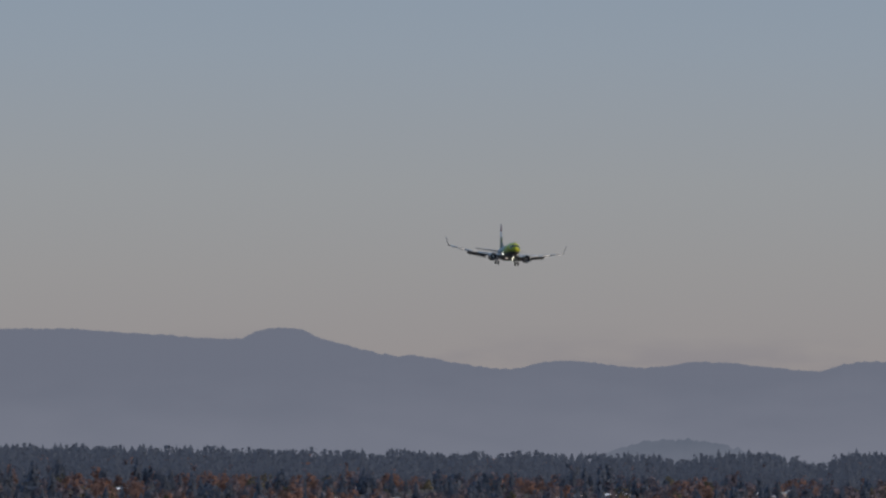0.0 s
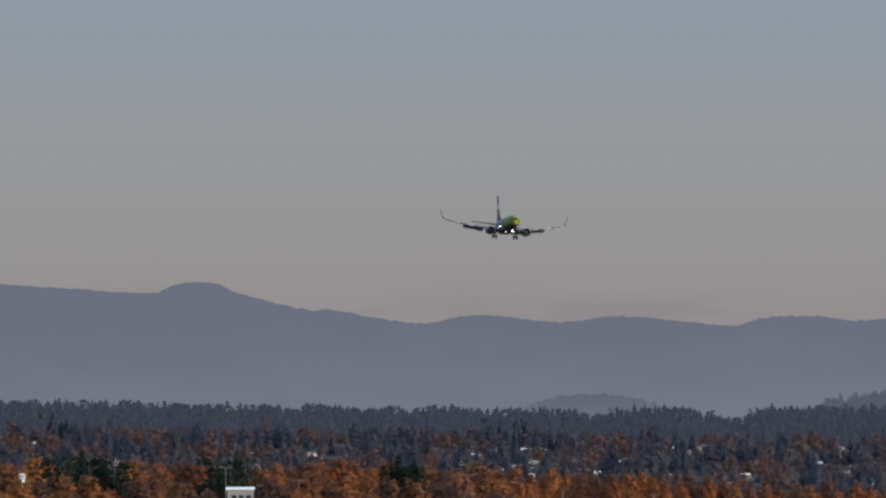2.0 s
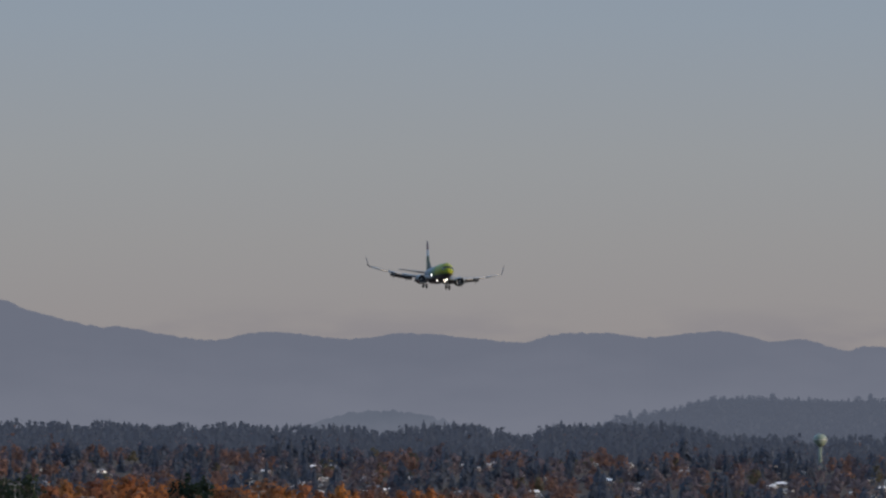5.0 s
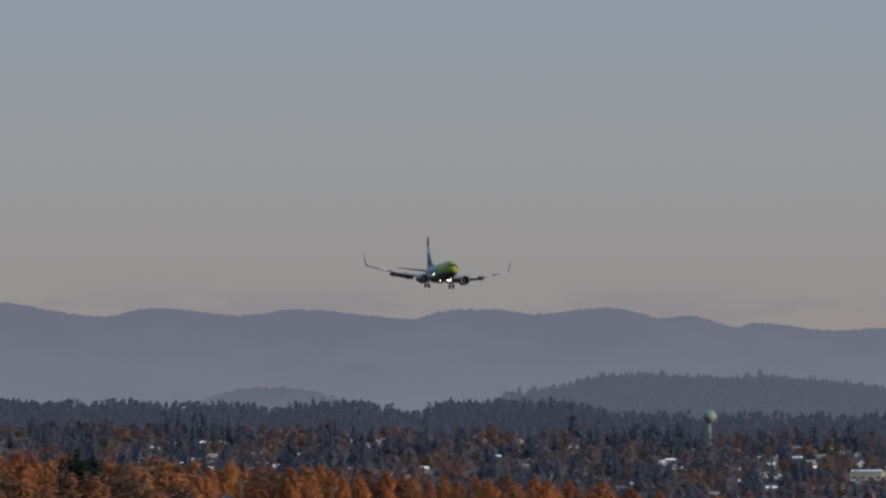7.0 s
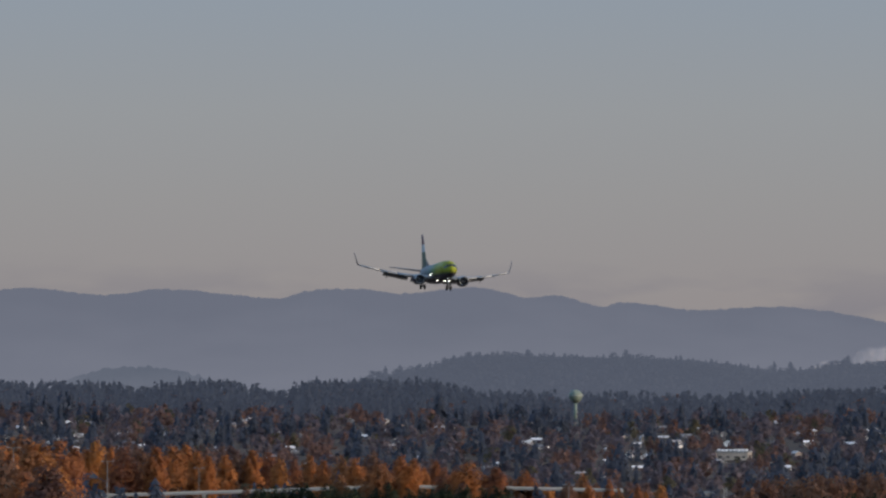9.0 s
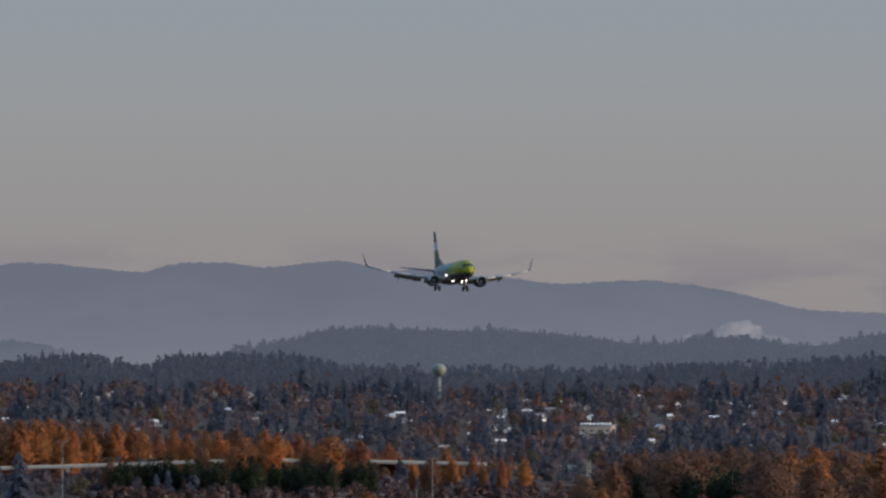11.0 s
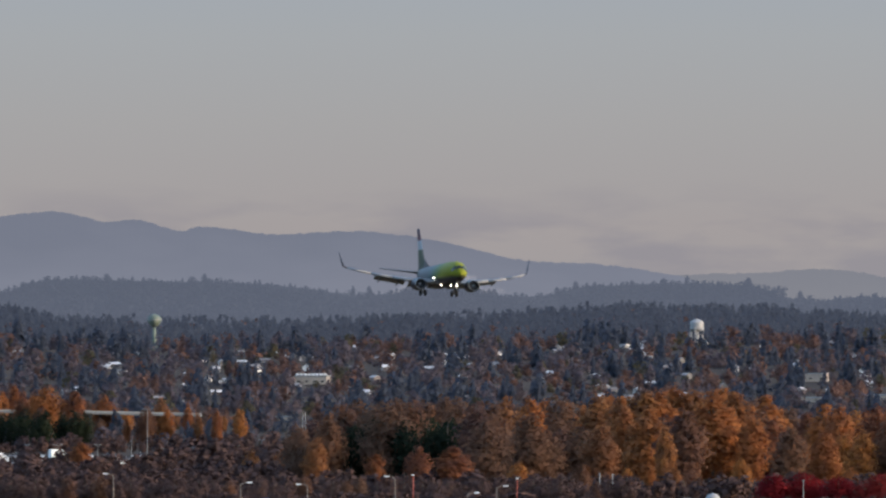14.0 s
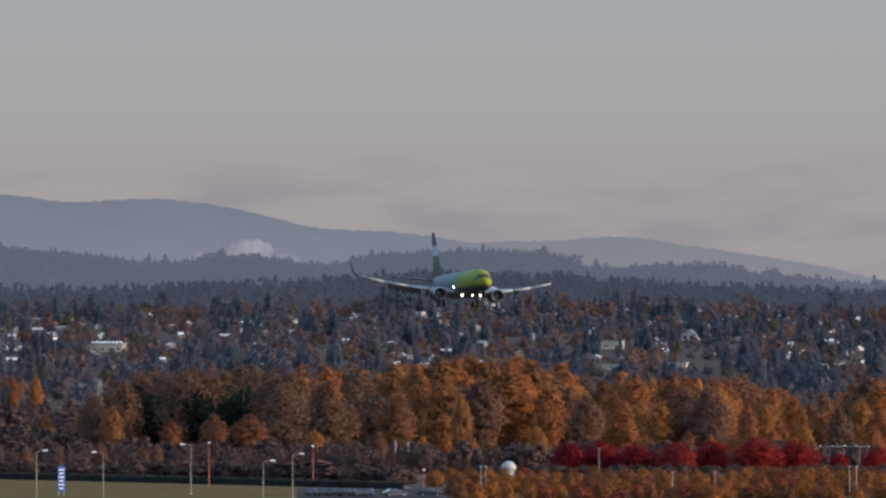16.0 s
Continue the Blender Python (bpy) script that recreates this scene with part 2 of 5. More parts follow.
def build_range(name, crest, d0, d1, low, mat, label, rough, wave, ragged=2.0):
    """A range of hills: slopes that climb from d0 to a crest line at d1 and fall behind it."""
    verts, faces = [], []
    b0, b1 = crest[0][0], crest[-1][0]
    nb, nd = int((b1 - b0) / 4), 16
    for j in range(nd + 3):
        f = j / nd
        for i in range(nb + 1):
            b = b0 + (b1 - b0) * i / nb
            f1 = min(1.0, f)
            broad = sum(curve(crest, b + o) for o in (-260, -130, 0, 130, 260)) / 5
            top = broad + (curve(crest, b) - broad) * f1 ** 3
            d = d0 + (d1 - d0) * min(f, 1.0) + (25 * (f - 1) * nd if f > 1 else 0)
            gully = noise.fractal((b * wave, f * 3.0, low * 0.1), 0.9, 2.1, 5)
            v = low + (top - low) * min(1.0, f) ** 0.8 + gully * rough * (2.5 * f * (1 - f) + 0.3 if f <= 1 else 0.3)
            v += (1.6 * noise.noise((b * 0.045, 1.5, low)) + ragged * noise.fractal((b * 0.09, 3.0, low), 0.7, 2.1, 4)) * f
            p = spot(b, d, v)
            p.z -= 30 * max(0, j - nd)
            p.xy *= 1 + 0.0018 * noise.noise((b * wave * 1.5, f * 2, 7.0)) * (1 - f if f < 1 else 0)
            verts.append(p)
    w = nb + 1
    for j in range(nd + 2):
        for i in range(nb):
            k = j * w + i
            faces.append((k, k + 1, k + w + 1, k + w))
    return tagged(mesh_ob(name, verts, faces, mat, smooth_on=True), label, "hills", kind="structure")


FAR_CREST = [(-3300, -165), (-2784, -179), (-2564, -169), (-2424, -162), (-2379, -178), (-2314, -178), (-2284, -164), (-2154, -132),
             (-2104, -131), (-1954, -108), (-1854, -123), (-1704, -109), (-1600, -121), (-1398, -103), (-1350, -116), (-1254, -121),
             (-1180, -113), (-1038, -122), (-958, -105), (-903, -110), (-825, -89), (-790, -97), (-660, -83), (-539, -88),
             (-409, -79), (-229, -40), (-81, -29), (60, -8), (200, 30), (900, 60)]
FAINT_CREST = [(-400, 40), (-150, 0), (60, -12), (200, -15), (316, -22), (416, -9), (566, 14), (666, 29), (784, 54), (1100, 70)]
KNOLL_CREST = [(-1830, 70), (-1774, 42), (-1710, 22), (-1650, 18), (-1600, 20), (-1540, 32), (-1480, 52), (-1420, 75)]
HILL_CREST = [(-1330, 70), (-1268, 46), (-1178, 26), (-1128, 16), (-1058, -2), (-900, 0), (-690, 5), (-599, 14), (-519, 25), (-470, 24),
              (-400, 14), (-299, 19), (-229, 28), (-169, 24), (-109, 11), (36, 5), (131, 6), (191, 11), (271, 33), (376, 28),
              (456, 28), (520, 38), (696, 56), (900, 75)]


# ---- trees ----
def quads(centres, normals, sizes, rng):
    """Leaf clumps: a quad for each centre, square to its normal, turned at random."""
    n = len(centres)
    nn = normals / np.linalg.norm(normals, axis=1, keepdims=True)
    h = np.where(np.abs(nn[:, 2:3]) < 0.9, np.array([[0, 0, 1.0]]), np.array([[1.0, 0, 0]]))
    a = np.cross(nn, h)
    a /= np.linalg.norm(a, axis=1, keepdims=True)
    b = np.cross(nn, a)
    t = rng.uniform(0, 2 * math.pi, n)[:, None]
    a, b = a * np.cos(t) + b * np.sin(t), b * np.cos(t) - a * np.sin(t)
    s = sizes[:, None] / 2
    k = rng.uniform(0.5, 1.0, (n, 1))
    v = np.stack([centres - a * s - b * s * k, centres + a * s - b * s * k * 0.6, centres + a * s * 0.8 + b * s * k, centres - a * s + b * s * 0.9], 1).reshape(-1, 3)
    return v, np.arange(4 * n).reshape(-1, 4)


def crown_shape(rng, height, width, base, lobes, leaves, leaf, tall=1.0):
    """A crown of lobes between base and height, clad in leaf clumps."""
    c, r = [], []
    for i in range(lobes):
        f = (i + 0.5) / lobes
        z = base + (height - base) * (0.08 + 0.84 * f)
        reach = width / 2 * (math.sin(math.pi * min(1, 0.18 + 0.80 * f ** tall)) ** 0.7)
        a = i * 2.4 + rng.uniform(-0.5, 0.5)
        o = reach * rng.uniform(0.25, 0.62)
        c.append((o * math.cos(a), o * math.sin(a), z))
        r.append(max(0.12 * width, reach * rng.uniform(0.42, 0.62)))
    c, r = np.array(c), np.array(r)
    pick = rng.choice(lobes, leaves, p=r ** 2 / (r ** 2).sum())
    d = rng.normal(size=(leaves, 3))
    d /= np.linalg.norm(d, axis=1, keepdims=True)
    rad = r[pick] * rng.uniform(0.45, 1.06, leaves)
    stretch = np.array([1, 1, min(2.0, 1.1 * (height - base) / lobes * 3.2 / width + 0.7)])
    p = c[pick] + d * rad[:, None] * stretch
    p[:, 2] = np.minimum(p[:, 2], height)
    mid = np.array([0, 0, (base + height) / 2])
    out = (p - mid) / np.array([width / 2, width / 2, (height - base) / 2])
    soft = d * 0.45 + out * 0.7 + np.array([0, 0, 0.45])
    soft /= np.linalg.norm(soft, axis=1, keepdims=True)
    v, f = quads(p, soft + rng.normal(size=(leaves, 3)) * 0.4, leaf * rng.uniform(0.6, 1.3, leaves), rng)
    return v, f, np.repeat(soft, 4, axis=0)


def trunk_mesh(rng, height, r, limbs, spread, name="trunk"):
    bm = bmesh.new()
    lean = rng.uniform(-0.02, 0.02, 2) * height
    rod(bm, (0, 0, -0.4), (lean[0], lean[1], height * 0.5), r, r * 0.6, 7)
    rod(bm, (lean[0], lean[1], height * 0.5), (0, 0, height * 0.93), r * 0.6, r * 0.12, 6)
    for i in range(limbs):
        z = height * (0.22 + 0.6 * i / limbs)
        a = i * 2.4 + rng.uniform(-0.4, 0.4)
        o = spread * (0.75 - 0.4 * i / limbs)
        k = min(1, z / (height * 0.5))
        rod(bm, (lean[0] * k * 0.8, lean[1] * k * 0.8, z), (o * math.cos(a), o * math.sin(a), z + o * rng.uniform(0.7, 1.2)), r * 0.35, r * 0.08, 5)
    me = bpy.data.meshes.new(name)
    bm.to_mesh(me)
    bm.free()
    me.materials.append(M_BARK)
    return me


def leaf_mesh(name, shape, mat):
    me = bpy.data.meshes.new(name)
    me.from_pydata(shape[0].tolist(), [], shape[1].tolist())
    me.materials.append(mat)
    me.polygons.foreach_set("use_smooth", np.ones(len(me.polygons), dtype=bool))
    me.normals_split_custom_set_from_vertices(shape[2].tolist())
    return me


def tree_kind(seed, height, width, base, lobes, leaves, leaf, mat, label, trunk_r=0.3, limbs=7, tall=1.0):
    """One tree of a kind, out of which the copies are made; meshes for trunk and crown."""
    rng = np.random.default_rng(seed)
    return (trunk_mesh(rng, height, trunk_r, limbs, width * 0.45), leaf_mesh("crown", crown_shape(rng, height, width, base, lobes, leaves, leaf, tall), mat), label, height)


def plant(kind, x, y, scale, turn, group, z=None, squash=1.0):
    trunk, crown, label, _ = kind
    t = new("tree", None)
    t.empty_display_size = 0.5
    t.matrix_world = pose(x, y, ground_z(x, y) if z is None else z, 0, 0, turn) @ Matrix.Diagonal((scale * squash, scale * squash, scale, 1))
    new("trunk", trunk).parent = t
    new("crown", crown).parent = t
    return tagged(t, label, "tree", group)


def conifer_shape(rng, height, width, tiers, blades):
    """A spire of drooping ragged tiers."""
    verts, faces, normals = [], [], []
    for i in range(tiers):
        f = i / tiers
        z = height * (0.06 + 0.88 * f)
        r = width / 2 * ((1 - f) ** 0.55 * rng.uniform(0.75, 1.2) + 0.06)
        for k in range(blades):
            a = 2 * math.pi * (k + rng.uniform(0, 0.7)) / blades + i
            rr = r * rng.uniform(0.65, 1.2)
            w = 2.4 * rr / blades + 0.01 * height
            ca, sa = math.cos(a), math.sin(a)
            n = len(verts)
            up = height / tiers * rng.uniform(0.9, 1.5)
            verts += [(0, 0, z + up), (rr * ca + w * sa, rr * sa - w * ca, z - rr * 0.15), (rr * ca * 1.15, rr * sa * 1.15, z - rr * 0.4), (rr * ca - w * sa, rr * sa + w * ca, z - rr * 0.15)]
            faces.append((n, n + 1, n + 2, n + 3))
            normals += [(ca * 0.5, sa * 0.5, 0.86)] * 4
    return np.array(verts, float), np.array(faces), np.array(normals)


def woods(name, places, shapes, mats, label, category="trees"):
    """Countless far trees as one object. places: x, y, z, height scale, width scale, turn, shape, material."""
    vs, fs, mi, ns, off = [], [], [], [], 0
    for x, y, z, sh, sw, turn, k, m in places:
        v, f, n = shapes[k]
        c, s = math.cos(turn), math.sin(turn)
        vs.append(np.stack([x + sw * (v[:, 0] * c - v[:, 1] * s), y + sw * (v[:, 0] * s + v[:, 1] * c), z + sh * v[:, 2]], 1))
        ns.append(np.stack([n[:, 0] * c - n[:, 1] * s, n[:, 0] * s + n[:, 1] * c, n[:, 2]], 1))
        fs.append(f + off)
        mi.append(np.full(len(f), m))
        off += len(v)
    v, f, mi, n = np.concatenate(vs), np.concatenate(fs), np.concatenate(mi), np.concatenate(ns)
    return tagged(mesh_ob(name, v.tolist(), f.tolist(), mats, mi, smooth_on=True, normals=n.tolist()), label, category, kind="stuff")


RIDGE_TOP = [(-3200, 30), (-2784, 31), (-2384, 38), (-2084, 44), (-1924, 46), (-1784, 46), (-1700, 48), (-1640, 58), (-1569, 44), (-1450, 48),
             (-1388, 66), (-1345, 46), (-1128, 46), (-1060, 58), (-920, 66), (-750, 68), (-449, 62), (-169, 52), (-60, 44), (130, 44),
             (330, 54), (500, 63), (780, 75), (1000, 80)]
TALL_FIRS = [(-1573, 30), (-1560, 34), (-1344, 36), (-1353, 48), (-1328, 50), (-2204, 28), (-2640, 24), (-2740, 26), (-1110, 40), (-1015, 60), (-1040, 62)]


def build_far_woods():
    rng = np.random.default_rng(4)
    firs = [conifer_shape(rng, 1.0, w, 10, 7) for w in (0.32, 0.40, 0.48, 0.28)]
    rounds = [crown_shape(rng, 1.0, 0.72 + 0.14 * i, 0.06, 7, 95, 0.15) for i in range(3)]
    shapes = firs + rounds + [crown_shape(rng, 1.0, 1.2, -0.05, 6, 42, 0.3)]
    # the crest: rows of tall firs, tops along RIDGE_TOP
    places = []
    for row, d in enumerate(np.linspace(4110, 4390, 13)):
        b = -3250 + rng.uniform(0, 20)
        while b < 1050:
            b += rng.uniform(7, 17)
            dd = d + rng.uniform(-12, 12)
            p = spot(b, dd)
            g = ground_z(p.x, p.y)
            top = curve(RIDGE_TOP, b) + 5 * noise.noise((b * 0.02, 0, 3)) + rng.exponential(6) - 13 + (12 - row) * 3.0
            h = EYE - (top - LEVEL) * dd * STEP - g
            h = max(h, rng.uniform(5, 8))
            leafy = rng.random() < (0.05 if row > 6 else 0.14)
            domed = not leafy and rng.random() < 0.55
            k = 4 + rng.integers(3) if leafy or domed else rng.integers(4)
            places.append((p.x, p.y, g - 0.5, h * (0.85 if leafy else 1), (h * 0.75 + 4) * (0.7 if leafy else 0.62 if domed else 1.1), rng.uniform(0, 6.28), k, (2 if rng.random() < 0.5 else 1) if leafy else 0))
    for b, v in TALL_FIRS:
        p = spot(b, 4150)
        g = ground_z(p.x, p.y)
        h = EYE - (v - LEVEL) * 4150 * STEP - g
        places.append((p.x, p.y, g - 0.5, h, h * 0.8, b, 1, 0))
    for b, d, v in ((-915, 4035, 72), (-903, 4030, 66), (-893, 4035, 76), (-880, 4025, 92), (-866, 4025, 95), (-850, 4030, 84), (-838, 4035, 74), (66, 4010, 96), (78, 4008, 116), (90, 4008, 118), (102, 4008, 114), (114, 4010, 92)):
        p = spot(b, d)
        g = ground_z(p.x, p.y)
        h = EYE - (v - LEVEL) * d * STEP - g
        places.append((p.x, p.y, g - 0.5, h, max(h * 0.7, 5.0), b, 4 + int(-b) % 3, 0))
    woods("ridge_forest", places, shapes, [M_RIDGE_HAZE, M_BROWN, M_RUSSET], "dense dark firs with a few russet trees along the ridge")
    # hill far behind: small trees on its crest line and face
    places = []
    for row in range(15):
        b = -1300.0
        while b < 880:
            b += rng.uniform(5, 14)
            d = 4600 - row * 18
            v = curve(HILL_CREST, b) + row * 6 + 3
            p = spot(b, d, v)
            h = rng.uniform(2.2, 4.2) + (rng.random() < 0.06) * 2.5
            places.append((p.x, p.y, p.z - 0.8, h, h * rng.uniform(1.5, 2.3), b, rng.integers(7), 0))
    woods("hill_forest", places, shapes, [M_HILLTREE_HAZE], "hazy blue-grey forest on the far hill")
    return shapes, rng


# bearing, distance and half width of what stands clear of the trees
LANDMARKS = [(-872, 4060, 20), (88, 4040, 26), (-592, 3560, 38), (300, 3560, 24), (437, 3640, 18), (410, 3400, 26), (290, 3380, 24), (-640, 3250, 20)]


def town_sites(rng):
    """Sites of the houses: bearing, distance."""
    sites = []
    while len(sites) < 290:
        b = rng.uniform(-2700, 900)
        d = rng.uniform(3330, 4060)
        keep = 0.35 if b < -1900 else 1.0
        if rng.random() > keep:
            continue
        if b < -1500 and d < 3600:
            continue
        p = spot(b, d)
        if noise.noise((b * 0.012, d * 0.012, 5)) < -0.12:
            continue
        if all((p - q).length > 8 for q, _, _ in sites):
            sites.append((p, b, d))
    return sites


def build_town_woods(shapes, rng, sites):
    places = []
    spots = np.array([(b, d) for _, b, d in sites])
    for i in range(4700):
        d = rng.uniform(2980, 4100)
        b = rng.uniform(-3150, 1000)
        near = spots[(np.abs(spots[:, 0] - b) < 11) & (spots[:, 1] - d < 14) & (spots[:, 1] - d > -4)]
        if len(near):
            continue
        p = spot(b, d)
        g = ground_z(p.x, p.y)
        # firs, bare woods and russet trees stand in groups
        r = 0.5 + 1.1 * noise.noise((b * 0.007, d * 0.007, 9)) + 0.45 * noise.noise((b * 0.03, d * 0.02, 4)) + rng.normal() * 0.12
        low = rng.uniform(0.8, 1.2)
        low *= 0.6 if any(abs(b - tb) < tw and td - 150 < d < td for tb, td, tw in LANDMARKS) else 1.0
        if r < 0.32:
            h = rng.uniform(6.0, 11.0) * low * (1.3 if rng.random() < 0.12 else 1)
            domed = rng.random() < 0.45
            places.append((p.x, p.y, g - 0.4, h, h * rng.uniform(0.8, 1.1) * (0.8 if domed else 1.25), b, 4 + rng.integers(3) if domed else rng.integers(4), 0))
        else:
            h = rng.uniform(3.8, 7.5) * low
            m = 1 if r < 0.66 else (3 if r < 0.72 else 2)
            places.append((p.x, p.y, g - 0.3, h, h * rng.uniform(0.9, 1.4), b, 4 + rng.integers(3), m))
    for i in range(3600):
        b, d = rng.uniform(-3150, 1000), rng.uniform(3020, 4080)
        q = spot(b, d)
        h = rng.uniform(1.3, 2.6)
        r = rng.random()
        places.append((q.x, q.y, ground_z(q.x, q.y) - 0.2, h, h * rng.uniform(1.2, 2.0), b, 7, 1 if r < 0.6 else 0 if r < 0.8 else 2 if r < 0.92 else 3))
    for i in range(60):
        b = rng.choice([-585, -470, -140, 250, -1700, -2300]) + rng.normal() * 38
        q = spot(b, rng.uniform(3980, 4060))
        h = rng.uniform(4.0, 6.0)
        places.append((q.x, q.y, ground_z(q.x, q.y) - 0.2, h, h * rng.uniform(0.9, 1.2), b, 4 + rng.integers(3), 2))
    for p, b, d in sites:
        for k in range(4):
            bb, dd = b + rng.uniform(-16, 16), d - rng.uniform(4.5, 8)
            q = spot(bb, dd)
            h = rng.uniform(0.9, 1.7)
            fir = rng.random() < 0.25
            places.append((q.x, q.y, ground_z(q.x, q.y) - 0.3, h * (1.5 if fir else 1), h * rng.uniform(1.0, 1.5), bb, rng.integers(4) if fir else 4 + rng.integers(3), 0 if fir else (1 if rng.random() < 0.7 else 2)))
    woods("town_trees", places, shapes, [M_FIR, M_BROWN, M_RUSSET, M_OLIVE], "mixed autumn garden trees and firs across the town")


build_ground()
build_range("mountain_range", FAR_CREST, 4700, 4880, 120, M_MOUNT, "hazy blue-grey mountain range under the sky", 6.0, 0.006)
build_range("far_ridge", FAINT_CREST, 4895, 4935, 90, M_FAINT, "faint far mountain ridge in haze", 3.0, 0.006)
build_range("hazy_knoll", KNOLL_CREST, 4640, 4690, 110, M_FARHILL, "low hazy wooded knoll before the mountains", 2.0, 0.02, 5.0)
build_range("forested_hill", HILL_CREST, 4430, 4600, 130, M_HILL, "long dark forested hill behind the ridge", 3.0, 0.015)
SHAPES, RNG = build_far_woods()
SITES = town_sites(RNG)
build_town_woods(SHAPES, RNG, SITES)


# ---- near trees ----
def build_near_trees():
    rng = np.random.default_rng(11)
    poplar = [tree_kind(20 + i, 20, 8 + i, 1.0, 32, 3400, 0.55, M_ORANGE, "tall orange-leaved cottonwood in autumn", 0.35, 8) for i in range(3)]
    dull = [tree_kind(30 + i, 17, 9 + i, 1.0, 30, 3000, 0.55, M_DULL, "half-bare brown autumn tree", 0.32, 9) for i in range(3)]
    red = [tree_kind(40 + i, 7, 8, 0.1, 22, 2600, 0.36, M_RED, "round crimson maple in a row", 0.2, 6, 0.8) for i in range(2)]
    green = [tree_kind(50 + i, 9, 7, 0.3, 12, 1500, 0.42, M_GREEN, "dense dark evergreen tree", 0.25, 4) for i in range(2)]
    thicket = []

    def scrub(b, d, v, wide):
        p = spot(b, d)
        g = ground_z(p.x, p.y)
        h = EYE - (v - LEVEL) * d * STEP - g
        thicket.append((p.x, p.y, g - 0.2, h, h * wide, b, rng.integers(3), 0))

    bare = [tree_kind(60 + i, 8, 7, 0.8, 11, 1500, 0.32, M_TWIG, "small bare brown tree beside the car park", 0.16, 12) for i in range(2)]

    def put(kinds, b, d, v, group, sq=1.0):
        p = spot(b, d)
        g = ground_z(p.x, p.y)
        k = kinds[rng.integers(len(kinds))]
        h = (EYE - (v - LEVEL) * d * STEP - g) * 1.05
        plant(k, p.x, p.y, h / k[3], rng.uniform(0, 360), group, squash=sq)

    # tops of the tall belt fall from the left-hand woods to the right-hand ones
    DARK_STANDS = [(-2600, -2490), (-2318, -2236), (-2012, -1936)]
    TOPS = [(-3000, 128), (-2300, 128), (-1900, 138), (-1500, 158), (-1200, 172), (-900, 215), (-700, 246), (-600, 250), (-540, 215), (-420, 205), (-300, 203), (-150, 206), (-20, 194), (60, 186),
            (180, 196), (300, 220), (420, 214), (560, 232), (650, 262), (720, 230), (800, 225), (950, 225)]
    b = -2950.0
    while b < 900:
        b += rng.uniform(18, 32)
        top = curve(TOPS, b)
        d = 2480 + rng.uniform(-60, 60) if b < -700 else 2330 + rng.uniform(-70, 70)
        if -1780 < b < -640:
            d = 3130 + rng.uniform(-40, 60)
        if any(lo < b < hi for lo, hi in DARK_STANDS):
            put(green, b, d, top + rng.uniform(-2, 14), "dark trees in the belt", rng.uniform(0.7, 0.9))
            continue
        orange = rng.random() < (0.82 if b > -100 or b < -900 else 0.3)
        if -640 < b < -300:
            orange = False
        put(poplar if orange else dull, b, d, top + rng.uniform(-4, 18), "belt of tall autumn trees", rng.uniform(0.9, 1.2) * (1.3 if b > -120 else 1.1))
    b = -2950.0
    while b < 900:
        b += rng.uniform(26, 46)
        top = curve(TOPS, b) + rng.uniform(28, 62)
        d = 2250 + rng.uniform(-60, 60)
        if -1780 < b < -640 or -2312 < b < -2228:
            continue
        if -570 < b < -330:
            put(green, b, 2330 + rng.uniform(-20, 20), 238 + rng.uniform(-5, 8), "dark evergreens by the car park", rng.uniform(1.0, 1.3) * 0.75)
            put(green, b + 18, 2290 + rng.uniform(-20, 20), 246 + rng.uniform(-5, 10), "dark evergreens by the car park", rng.uniform(1.0, 1.3) * 0.75)
            continue
        put(poplar if rng.random() < (0.7 if b > -100 else 0.45) else dull, b, d, top, "belt of tall autumn trees", rng.uniform(1.1, 1.5))
    b = -150.0
    while b < 900:
        b += rng.uniform(30, 46)
        put(dull if rng.random() < 0.3 else poplar, b, 2130 + rng.uniform(-30, 30), 320 + rng.uniform(-10, 30), "belt of tall autumn trees", rng.uniform(1.2, 1.6))
    for b, d, v, sq in ((-614, 2400, 266, 2.1), (-481, 2200, 304, 1.7), (-404, 2200, 291, 1.4), (-344, 2180, 292, 2.6), (-228, 2150, 319, 1.8), (-1000, 2500, 285, 2.2), (32, 2180, 256, 0.95),
                        (-700, 2350, 300, 1.6), (-812, 3050, 215, 0.7), (-1290, 3040, 205, 1.1), (-1210, 3040, 200, 1.2), (-1105, 3040, 195, 1.0), (-960, 3060, 200, 1.3), (-860, 3060, 205, 1.0), (-1222, 3032, 190, 1.7), (-1168, 3030, 192, 1.7), (-1064, 3032, 188, 1.8), (-1012, 3030, 194, 1.6)):
        put(poplar, b, d, v, "single autumn trees", sq)
    for b, v in ((278, 339), (340, 346), (411, 341), (478, 339), (556, 334), (624, 339), (221, 342), (700, 362), (770, 350), (850, 345)):
        put(red, b, 2037 + rng.uniform(-8, 8), v, "row of red maples", rng.uniform(1.35, 1.6))
    for k in range(22):
        put(green, -1446 + k * 21.5 + rng.uniform(-7, 7), 3000 + rng.uniform(-12, 12), 226 + rng.uniform(-4, 10), "dark evergreens before the flyover", rng.uniform(0.8, 1.1))
    b = -1500.0
    while b < -640:
        b += rng.uniform(10, 18)
        scrub(b, 2945 + rng.uniform(-14, 14), 264 + rng.uniform(0, 24), rng.uniform(0.9, 1.3))
